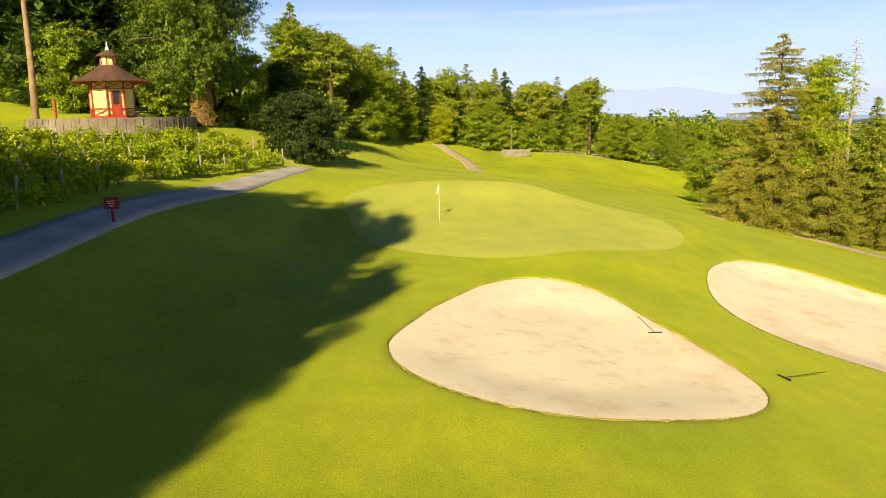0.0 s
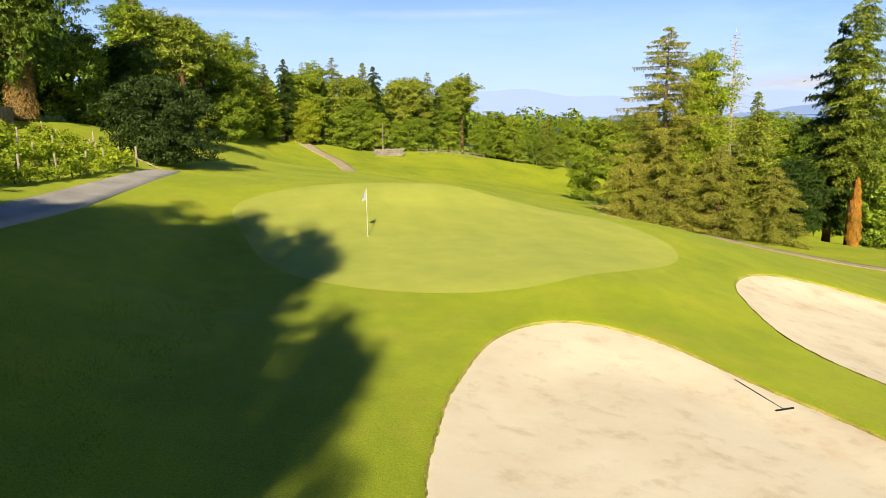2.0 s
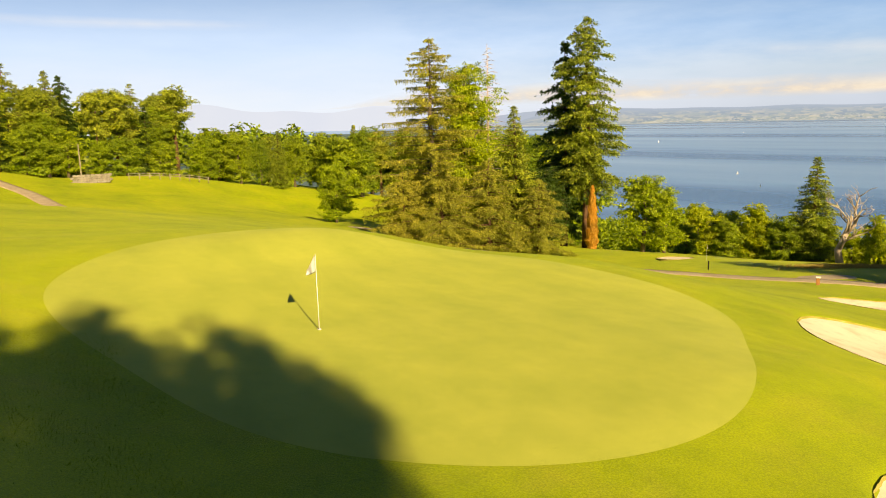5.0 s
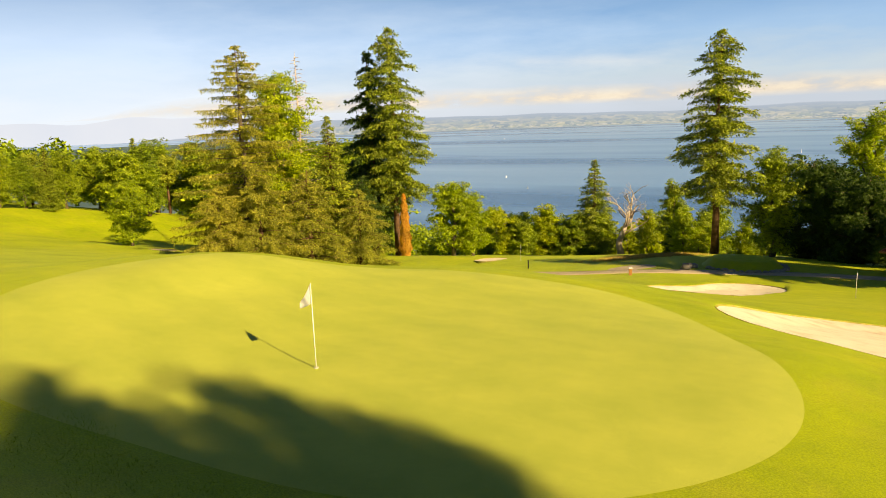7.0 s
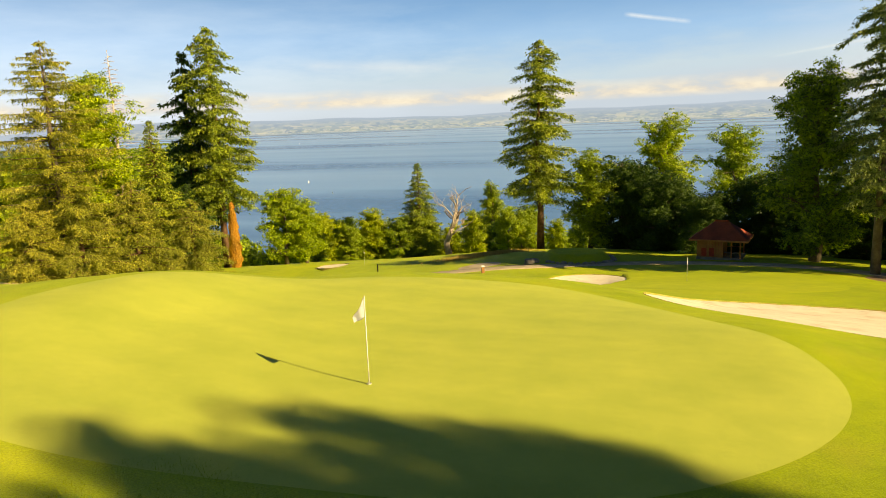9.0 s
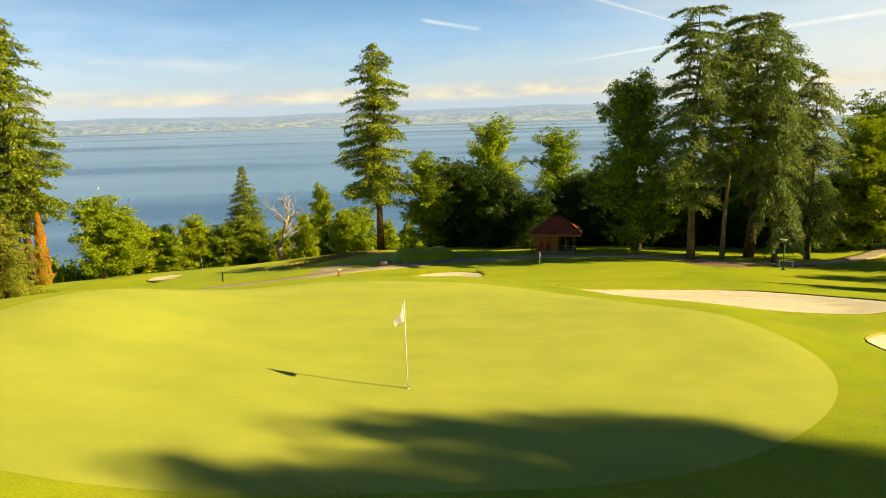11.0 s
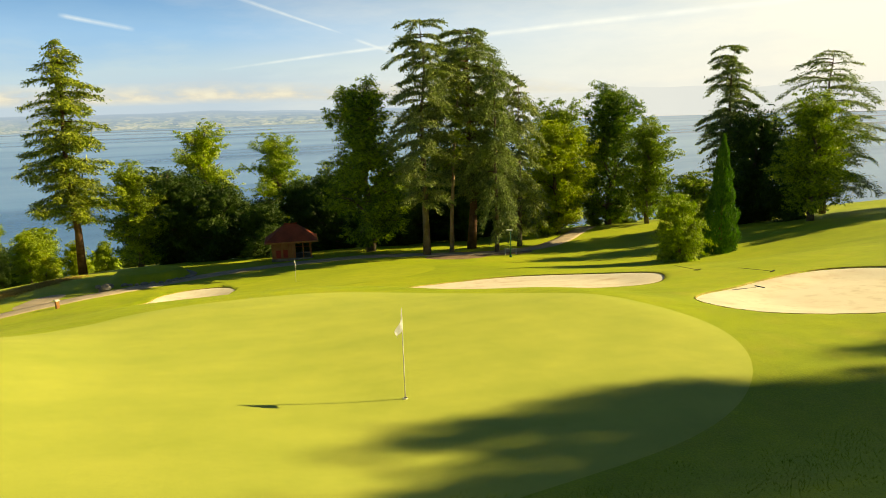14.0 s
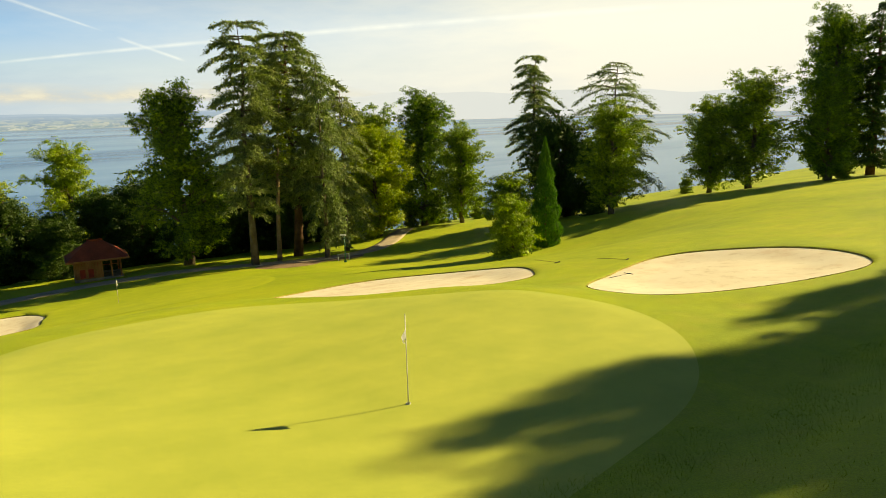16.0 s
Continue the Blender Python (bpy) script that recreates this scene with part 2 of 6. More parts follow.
# ---- lie of the land: spot levels along cross-sections of the hillside ----
LAND_X = (-45, -22, -11, -5, 5, 14, 30, 52, 80, 110)
LAND = {
    -100: (9.0, 4.5, 2.0, 1.0, -1.0, -2.0, -4.0, -7.5, -13.0, -22.0),
    -60: (9.5, 5.0, 2.5, 1.3, -0.6, -1.6, -4.2, -8.2, -12.0, -20.0),
    -35: (9.5, 5.0, 2.2, 0.6, -0.8, -2.2, -6.2, -9.2, -12.3, -18.5),
    -18: (9.0, 4.6, 2.1, 0.25, -0.8, -2.25, -5.3, -8.7, -11.8, -18.0),
    -13.5: (8.6, 4.5, 2.1, 0.12, -0.64, -2.0, -5.2, -8.85, -11.9, -17.6),
    -9: (8.2, 4.45, 2.05, -0.1, -0.08, -1.6, -5.1, -9.0, -12.0, -17.3),
    0: (6.9, 4.2, 1.9, 0.3, -0.22, -0.75, -4.8, -9.4, -12.1, -16.6),
    6: (6.2, 4.0, 2.0, 0.95, 0.22, -0.6, -4.7, -9.5, -12.15, -16.8),
    11: (5.5, 3.9, 2.1, 1.4, 1.12, -0.95, -4.8, -9.55, -12.2, -17.0),
    15: (5.2, 3.8, 2.1, 1.35, 0.8, -1.15, -4.95, -9.9, -12.2, -17.2),
    23: (6.0, 4.3, 1.3, 0.6, -0.2, -1.9, -5.3, -10.7, -12.8, -18.0),
    35: (7.4, 5.0, 1.2, 0.2, -0.9, -2.5, -6.0, -11.3, -13.9, -19.2),
    60: (8.0, 3.6, 0.9, -0.5, -2.0, -3.6, -6.9, -11.8, -15.8, -20.6),
    90: (8.0, 3.0, 0.0, -2.8, -4.6, -5.5, -7.9, -11.4, -17.0, -24.0),
    110: (7.6, 3.0, 0.45, -1.82, -3.47, -4.64, -6.7, -12.3, -17.0, -23.0),
    130: (7.0, 3.0, 1.2, -0.2, -1.6, -3.2, -3.9, -7.4, -11.5, -18.0),
}
LAND_Y = tuple(LAND)


def pchip(xs, ys, x):
    """Smooth curve through the levels ys (last axis) at xs, with no overshoot."""
    xs, ys = np.asarray(xs, float), np.asarray(ys, float)
    h = np.diff(xs)
    d = np.diff(ys, axis=-1) / h
    m = np.zeros_like(ys)
    w1, w2 = 2 * h[1:] + h[:-1], h[1:] + 2 * h[:-1]
    same = d[..., 1:] * d[..., :-1] > 0
    safe0, safe1 = np.where(same, d[..., :-1], 1.0), np.where(same, d[..., 1:], 1.0)
    m[..., 1:-1] = np.where(same, (w1 + w2) / (w1 / safe0 + w2 / safe1), 0.0)
    m[..., 0], m[..., -1] = d[..., 0], d[..., -1]
    i = np.clip(np.searchsorted(xs, x) - 1, 0, len(xs) - 2)
    t = np.clip((x - xs[i]) / h[i], 0, 1)
    take = lambda a, k: np.take_along_axis(a, np.broadcast_to(k, a.shape[:-1])[..., None], -1)[..., 0]
    y0, y1, m0, m1 = take(ys, i), take(ys, i + 1), take(m, i), take(m, i + 1)
    return (2*t**3 - 3*t**2 + 1) * y0 + (t**3 - 2*t**2 + t) * h[i] * m0 + (3*t**2 - 2*t**3) * y1 + (t**3 - t**2) * h[i] * m1


LAKE_Z = -42.0


def land(x, y):
    """Level of the bare hillside at x, y (arrays or numbers)."""
    x, y = np.broadcast_arrays(np.asarray(x, float), np.asarray(y, float))
    cx, cy = np.clip(x, -45, 110).ravel(), np.clip(y, -100, 130).ravel()
    rows = np.stack([pchip(LAND_X, np.broadcast_to(LAND[k], (cx.size, len(LAND_X))), cx) for k in LAND_Y], -1)
    z = pchip(LAND_Y, rows, cy).reshape(x.shape)
    z = z - 0.28 * np.maximum(x - 110, 0) + 0.18 * np.maximum(-45 - x, 0)
    return np.maximum(z, LAKE_Z - 3.0) if np.ndim(z) else max(float(z), LAKE_Z - 3.0)


# ---- outlines on the course: closed curves as centre, mean radius and lobes ----
def outline(cx, cy, r, lobes, th):
    rad = np.full_like(th, r)
    for k, (c, s) in enumerate(lobes, start=2):
        rad = rad + c * np.cos(k * th) + s * np.sin(k * th)
    return cx + rad * np.cos(th), cy + rad * np.sin(th), rad


GREEN_SHAPE = (3.7, 1.05, 10.42, ((-0.53, -0.32), (0.62, 0.23), (0.08, -0.13), (-0.12, 0.06), (-0.16, -0.02)))
GREEN2_SHAPE = (49.0, -9.0, 9.5, ((-0.6, 0.4),))
BUNKERS = {
    "large": (3.85, -20.35, 5.69, ((-0.86, 0.08), (-0.07, -0.62), (0.1, -0.07), (0.01, 0.1), (-0.09, 0.06)), 0.22),
    "side": (20.25, -13.55, 8.54, ((0.46, -0.48), (0.12, 0.0), (-0.19, 0.15), (-0.19, -0.12)), 0.2),
    "small": (51.2, 3.4, 5.5, ((1.1, -1.2), (0.4, -0.3)), 0.3),
    "lakeward": (74.5, 41.0, 2.8, ((0.6, 0.4),), 0.08),
    "far": (47.0, 79.5, 2.0, ((0.4, 0.0),), 0.3),
}


def inside(shape, x, y):
    """How far inside a closed outline a place lies: positive within, in metres along the radius."""
    cx, cy, r, lobes = shape[:4]
    th = np.arctan2(y - cy, x - cx)
    return outline(cx, cy, r, lobes, th)[2] - np.hypot(x - cx, y - cy)


def smooth01(t):
    t = np.clip(t, 0, 1)
    return t * t * (3 - 2 * t)


def level(x, y):
    """Level of the turf: the hillside with the bunkers sunk into it."""
    x, y = np.broadcast_arrays(np.asarray(x, float), np.asarray(y, float))
    z = land(x, y)
    for shape in BUNKERS.values():
        d = inside(shape, x, y)
        z = z + 0.05 * np.exp(-((d + 0.9) / 1.1) ** 2) - (shape[4] + 0.35) * smooth01((d + 0.1) / 0.7)
    return z


def spread(lo, hi, step, out_lo, out_hi, grow=1.09):
    """Grid lines: even between lo and hi, ever wider beyond."""
    mid = list(np.arange(lo, hi + step, step))
    a, s = [], step
    while (a[-1] if a else lo) > out_lo:
        s *= grow
        a.append((a[-1] if a else lo) - s)
    b, s = [], step
    while (b[-1] if b else mid[-1]) < out_hi:
        s *= grow
        b.append((b[-1] if b else mid[-1]) + s)
    return np.array(a[::-1] + mid + b)


def grid_mesh(name, xs, ys, fn, mat):
    gx, gy = np.meshgrid(xs, ys)
    verts = np.stack([gx, gy, fn(gx, gy)], -1).reshape(-1, 3)
    nx, ny = len(xs), len(ys)
    i = (np.arange(ny - 1)[:, None] * nx + np.arange(nx - 1)).ravel()
    faces = np.stack([i, i + 1, i + nx + 1, i + nx], -1)
    return mesh_from(name, verts, faces, mat, smooth=True)


ground = put("ground", grid_mesh("ground", spread(-16, 31, 0.25, -700, 700), spread(-34, 22, 0.25, -700, 900), level, GRASS))
tagged(ground, "sloping rough grass of the golf course hillside", "ground", kind="structure")


def patch(name, shape, lift, mat, rings=40, n=160, sink=None):
    """A sheet laid over the land within an outline; sink lowers it towards the middle."""
    cx, cy, r, lobes = shape[:4]
    th = np.linspace(0, 2 * math.pi, n, endpoint=False)
    ox, oy, rad = outline(cx, cy, r, lobes, th)
    verts, faces = [], []
    for k in range(rings + 1):
        f = 1 - (1 - k / rings) ** 1.3 if k < rings else 1.0
        x, y = cx + (ox - cx) * f, cy + (oy - cy) * f
        if sink:
            z = land(x, y) + lift - sink * smooth01((1 - f) * r / 2.6) - 0.06
        else:
            z = level(x, y) + 0.003 + (lift - 0.003) * smooth01((1 - f) * r / 0.7)
        verts.append(np.stack([x, y, z], -1))
    verts = np.concatenate(verts)
    for k in range(rings):
        for j in range(n):
            faces.append((k * n + j, (k + 1) * n + j, (k + 1) * n + (j + 1) % n, k * n + (j + 1) % n))
    return put(name, mesh_from(name, verts, faces, mat, smooth=True))


def collar(shape, mat, name="turf_lip", n=420):
    """The turf edge round a bunker, a little proud, with a cut face to the sand."""
    rnd = random.Random(7)
    cx, cy, r, lobes = shape[:4]
    th = np.linspace(0, 2 * math.pi, n, endpoint=False)
    ox, oy, rad = outline(cx, cy, r, lobes, th)
    wob = np.array([rnd.uniform(-0.025, 0.025) for _ in th])
    ux, uy = np.cos(th), np.sin(th)
    rows = []
    for off, dz in ((-0.05, -0.42), (-0.012, -0.06), (0.015, -0.015)):
        x, y = ox + ux * (off + wob), oy + uy * (off + wob)
        rows.append(np.stack([x, y, land(x, y) + 0.04 * np.exp(-((off + 0.0 - 0.9) / 1.1) ** 2) + dz + 0.02], -1))
    verts, faces = np.concatenate(rows), []
    for k in range(len(rows) - 1):
        for j in range(n):
            faces.append((k * n + j, k * n + (j + 1) % n, (k + 1) * n + (j + 1) % n, (k + 1) * n + j))
    return put(name, mesh_from(name, verts, faces, mat, smooth=True))


tagged(patch("putting_green", GREEN_SHAPE, 0.018, GREEN, 60, 260), "smooth pale putting green, closely mown turf", "putting green", kind="structure")
tagged(patch("practice_green", GREEN2_SHAPE, 0.05, FAIRWAY), "closely mown green beside the cart path", "putting green", kind="structure")
for b in BUNKERS.values():
    tagged(patch("bunker", b, 0.02, SAND, sink=b[4]), "pale raked sand bunker sunk in the turf", "bunker", "sand bunkers", "structure")
    tagged(collar(b, LIP), "cut edge of soil and turf round the bunker", "turf edge", kind="structure")


def ribbon(name, points, width, mat, lift=0.05, step=1.0):
    """A path laid over the land along smooth points."""
    pts = np.array(points, float)
    s = np.r_[0, np.cumsum(np.linalg.norm(np.diff(pts, axis=0), axis=1))]
    at = np.arange(0, s[-1], step)
    cx = pchip(s, np.broadcast_to(pts[:, 0], (len(at), len(s))), at)
    cy = pchip(s, np.broadcast_to(pts[:, 1], (len(at), len(s))), at)
    for _ in range(4):
        cx[1:-1], cy[1:-1] = (cx[:-2] + 2 * cx[1:-1] + cx[2:]) / 4, (cy[:-2] + 2 * cy[1:-1] + cy[2:]) / 4
    dx, dy = np.gradient(cx), np.gradient(cy)
    ln = np.hypot(dx, dy)
    nx, ny = -dy / ln, dx / ln
    rows = []
    zc = land(cx, cy)
    for f in (-0.52, -0.5, -0.25, 0, 0.25, 0.5, 0.52):
        x, y = cx + nx * f * width, cy + ny * f * width
        z = 0.5 * zc + 0.5 * land(x, y) if abs(f) < 0.51 else land(x, y) - 0.12 - lift
        z = np.maximum(z, land(x, y)) if abs(f) < 0.51 else z
        rows.append(np.stack([x, y, z + lift], -1))
    n = len(at)
    verts, faces = np.concatenate(rows), []
    for k in range(len(rows) - 1):
        for j in range(n - 1):
            faces.append((k * n + j, (k + 1) * n + j, (k + 1) * n + j + 1, k * n + j + 1))
    return put(name, mesh_from(name, verts, faces, mat, smooth=True))


tagged(ribbon("cart_path", [(-10, -60), (-11, -40), (-12.3, -22), (-12.8, -12), (-12.3, -4), (-11.9, 4), (-11.4, 10), (-11.1, 13.5), (-11.0, 16)], 1.85, ASPHALT, 0.02),
       "grey asphalt cart path beside the green", "path", kind="structure")
tagged(ribbon("cart_path", [(38, 60), (45, 57.5), (49, 55.5), (51.7, 50), (53.5, 42.5), (56.3, 34), (58.9, 28), (60.5, 20), (62.5, 12.5), (66, 5.5), (68.7, -1.5), (69, -6), (67.5, -13), (63.5, -20), (60, -26), (58.3, -31), (58.5, -36), (62, -42), (68, -48), (75, -55)], 2.6, GRAVEL),
       "pale gravel cart path below the green", "path", kind="structure")
tagged(ribbon("cart_path", [(9, 70), (7, 90), (5.5, 105), (1, 122), (-3, 140), (-6, 155)], 2.6, GRAVEL), "pale cart path over the far fairway", "path", kind="structure")

MULCH = mottled("brown_bark_mulch", (0.18, 0.12, 0.07), (0.36, 0.26, 0.17), 0.7, 26.0, 0.95, 0.7, 0.04, spec=0.15)
tagged(patch("mulch_bed", (57.6, -28.3, 4.6, ((-1.7, -0.5), (0.3, 0.4), (0.2, -0.3))), 0.03, MULCH, 16, 90), "bare brown bark mulch under the cedars", "mulch", kind="structure")

tagged(patch("gravel_pad", (65.6, 16.6, 2.4, ((0.4, -0.5),)), 0.03, GRAVEL, 12, 60), "pale gravel pad beside the tee post", "gravel", kind="structure")

# ---- lake, lowland and far shore ----
m, nt, b = material("lake_water", 0.25, 0.0, 0.5)
b.inputs["IOR"].default_value = 1.33
nz, nz2 = noise_node(nt, 0.0022, 5), noise_node(nt, 0.3, 3)
stretch = nt.nodes.new("ShaderNodeMapping")
stretch.inputs["Scale"].default_value, stretch.inputs["Rotation"].default_value = (1.0, 0.22, 1.0), (0, 0, radians(18))
nt.links.new(nz.inputs["Vector"].links[0].from_socket, stretch.inputs[0])
nt.links.new(stretch.outputs[0], nz.inputs["Vector"])
nt.links.new(ramp(nt, nz.outputs[0], [(0.40, (0.04, 0.125, 0.30)), (0.47, (0.145, 0.285, 0.54)), (0.62, (0.21, 0.37, 0.63))]).outputs[0], b.inputs["Base Color"])
bump(nt, b, nz2.outputs[0], 0.3, 0.5)
WATER = m
wx, wy = np.array([100.0, 250, 600, 1500, 3000, 4700]), np.array([-4700.0, -2000, -800, -200, 200, 800, 2000, 4700])
tagged(put("lake", grid_mesh("lake", wx, wy, lambda x, y: np.full_like(x, LAKE_Z), WATER)), "wide blue lake below the hillside", "lake", kind="structure")


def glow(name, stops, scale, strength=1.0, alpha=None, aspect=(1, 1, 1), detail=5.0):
    """A far backdrop tone that glows by itself, with soft patches; alpha: the noise range over which it fades in."""
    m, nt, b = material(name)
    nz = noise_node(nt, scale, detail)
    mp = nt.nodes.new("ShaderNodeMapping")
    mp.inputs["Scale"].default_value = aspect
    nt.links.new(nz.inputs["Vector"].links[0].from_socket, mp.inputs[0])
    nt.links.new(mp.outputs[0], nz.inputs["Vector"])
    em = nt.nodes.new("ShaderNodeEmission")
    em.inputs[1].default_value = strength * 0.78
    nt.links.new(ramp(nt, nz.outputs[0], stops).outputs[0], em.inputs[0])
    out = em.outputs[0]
    if alpha:
        uv = nt.nodes.new("ShaderNodeUVMap")
        sep = nt.nodes.new("ShaderNodeSeparateXYZ")
        nt.links.new(uv.outputs[0], sep.inputs[0])
        edge = ramp(nt, sep.outputs[1], [(0.0, (0,) * 3), (alpha[2], (1,) * 3), (alpha[3], (1,) * 3), (1.0, (0,) * 3)])
        ends = ramp(nt, sep.outputs[0], [(0.0, (0,) * 3), (0.12, (1,) * 3), (0.88, (1,) * 3), (1.0, (0,) * 3)])
        f = ramp(nt, nz.outputs[0], [(alpha[0], (0,) * 3), (alpha[1], (1,) * 3)])
        k = mix(nt, mix(nt, f.outputs[0], edge.outputs[0], 1.0, "MULTIPLY"), ends.outputs[0], 1.0, "MULTIPLY")
        tr, mx = nt.nodes.new("ShaderNodeBsdfTransparent"), nt.nodes.new("ShaderNodeMixShader")
        mul = nt.nodes.new("ShaderNodeMath")
        mul.operation = "MULTIPLY"
        mul.inputs[1].default_value = alpha[4]
        nt.links.new(k, mul.inputs[0])
        nt.links.new(mul.outputs[0], mx.inputs[0])
        nt.links.new(tr.outputs[0], mx.inputs[1])
        nt.links.new(out, mx.inputs[2])
        out = mx.outputs[0]
    nt.links.new(out, nt.nodes["Material Output"].inputs[0])
    return m


def bow(name, az0, az1, rings, mat, label, category="backdrop", n=120, wave=None):
    """A far band seen between two bearings: rings of (distance, level)."""
    az = np.radians(np.linspace(az0, az1, n))
    rows = []
    for k, (dist, z) in enumerate(rings):
        zz = np.full(n, float(z))
        if wave and k:
            ends = smooth01(np.minimum(np.arange(n), np.arange(n)[::-1]) / (0.1 * n))
            zz = rings[0][1] + (zz - rings[0][1]) * ends
        if wave and k == len(rings) - 1:
            zz = zz + ends * wave * (0.5 * np.sin(az * 9) + 0.3 * np.sin(az * 23 + 1) + 0.2 * np.sin(az * 57 + 2))
        rows.append(np.stack([dist * np.sin(az), dist * np.cos(az), zz], -1))
    faces = [(k * n + j, k * n + j + 1, (k + 1) * n + j + 1, (k + 1) * n + j) for k in range(len(rings) - 1) for j in range(n - 1)]
    me = mesh_from(name, np.concatenate(rows), faces, mat, smooth=True)
    uv = me.uv_layers.new(name="UVMap")
    li = np.zeros(len(me.loops), dtype=np.int32)
    me.loops.foreach_get("vertex_index", li)
    u, v = (li % n) / (n - 1), (li // n) / max(len(rings) - 1, 1)
    uv.data.foreach_set("uv", np.stack([u, v], -1).astype(np.float32).ravel())
    return tagged(put(name, me), label, category, kind="structure")


def shore_material(name, strength):
    """Glowing patchwork of fields over a lakeside strip of pale villages, haze painted into the colours."""
    m, nt, b = material(name)
    uv = nt.nodes.new("ShaderNodeUVMap")
    sep = nt.nodes.new("ShaderNodeSeparateXYZ")
    nt.links.new(uv.outputs[0], sep.inputs[0])

    def cells(sx, sy):
        mp, vo = nt.nodes.new("ShaderNodeMapping"), nt.nodes.new("ShaderNodeTexVoronoi")
        mp.inputs["Scale"].default_value = (sx, sy, 1)
        vo.inputs["Scale"].default_value = 1.0
        nt.links.new(uv.outputs[0], mp.inputs[0])
        nt.links.new(mp.outputs[0], vo.inputs["Vector"])
        tone = nt.nodes.new("ShaderNodeSeparateColor")
        nt.links.new(vo.outputs["Color"], tone.inputs[0])
        return tone.outputs[0]

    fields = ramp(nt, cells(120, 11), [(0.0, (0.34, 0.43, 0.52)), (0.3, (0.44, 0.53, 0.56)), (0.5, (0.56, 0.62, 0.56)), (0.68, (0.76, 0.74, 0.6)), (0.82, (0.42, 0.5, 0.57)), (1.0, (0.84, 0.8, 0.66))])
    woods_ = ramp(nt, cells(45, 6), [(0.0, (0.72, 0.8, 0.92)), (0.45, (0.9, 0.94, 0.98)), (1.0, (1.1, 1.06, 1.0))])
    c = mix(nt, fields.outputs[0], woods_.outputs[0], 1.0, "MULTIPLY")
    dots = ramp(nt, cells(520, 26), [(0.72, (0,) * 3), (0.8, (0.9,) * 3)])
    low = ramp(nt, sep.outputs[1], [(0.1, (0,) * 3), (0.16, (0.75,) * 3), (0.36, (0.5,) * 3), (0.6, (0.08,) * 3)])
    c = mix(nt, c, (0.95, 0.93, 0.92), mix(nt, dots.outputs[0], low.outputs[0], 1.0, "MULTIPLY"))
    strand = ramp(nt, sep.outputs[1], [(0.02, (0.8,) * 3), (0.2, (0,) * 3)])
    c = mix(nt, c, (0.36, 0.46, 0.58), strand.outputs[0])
    # painted haze: the colours blend to pale blue towards the top
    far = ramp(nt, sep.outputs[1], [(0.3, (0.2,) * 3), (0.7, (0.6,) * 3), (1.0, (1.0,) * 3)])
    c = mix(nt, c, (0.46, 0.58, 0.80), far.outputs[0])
    # the strip glows in these tones instead of taking the sun
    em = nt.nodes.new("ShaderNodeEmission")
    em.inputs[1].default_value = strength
    nt.links.new(c, em.inputs[0])
    nt.links.new(em.outputs[0], nt.nodes["Material Output"].inputs[0])
    return m


SHORE = shore_material("far_shore_haze_glow", 0.54)
# hills, mountains and ridge: flat glowing bands, haze painted into their tones
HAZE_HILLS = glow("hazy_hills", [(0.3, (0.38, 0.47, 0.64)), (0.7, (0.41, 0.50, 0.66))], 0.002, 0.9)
HAZE_MOUNTAINS = glow("haze_painted_mountains", [(0.3, (0.52, 0.60, 0.78)), (0.7, (0.56, 0.63, 0.79))], 0.002, 1.05)
HAZE_RIDGE = glow("haze_painted_ridge", [(0.3, (0.70, 0.72, 0.80)), (0.7, (0.74, 0.76, 0.83))], 0.002, 0.84)
# lowland and headland ground glow in a green with haze painted in
PLAIN = glow("lowland_haze_glow", [(0.35, (0.13, 0.19, 0.16)), (0.55, (0.19, 0.25, 0.2)), (0.72, (0.36, 0.4, 0.38))], 0.02, 0.7)
bow("far_shore", 40, 103, [(4380, -42.5), (4420, -34), (4500, -8), (4560, 18), (4620, 42)], SHORE, "far shore with fields and villages under painted haze", wave=11)
bow("far_shore", 92, 160, [(4340, -42.5), (4380, -34), (4450, -10), (4520, 12), (4600, 34)], SHORE, "far shore with fields and villages under painted haze", wave=9)
bow("hazy_hills", 30, 175, [(4680, -42), (4700, 46)], HAZE_HILLS, "hills across the lake in painted pale blue haze", wave=14)
bow("hazy_hills", -70, 48, [(4690, -42), (4720, 112)], HAZE_MOUNTAINS, "mountains beyond the lowland in painted blue haze", wave=50)
bow("hazy_hills", 108, 190, [(3300, -42.5), (3340, 30), (3400, 72)], HAZE_RIDGE, "long ridge at the end of the lake, paled by painted haze", wave=24)
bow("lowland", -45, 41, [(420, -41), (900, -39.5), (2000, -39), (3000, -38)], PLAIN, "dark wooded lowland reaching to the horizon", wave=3)


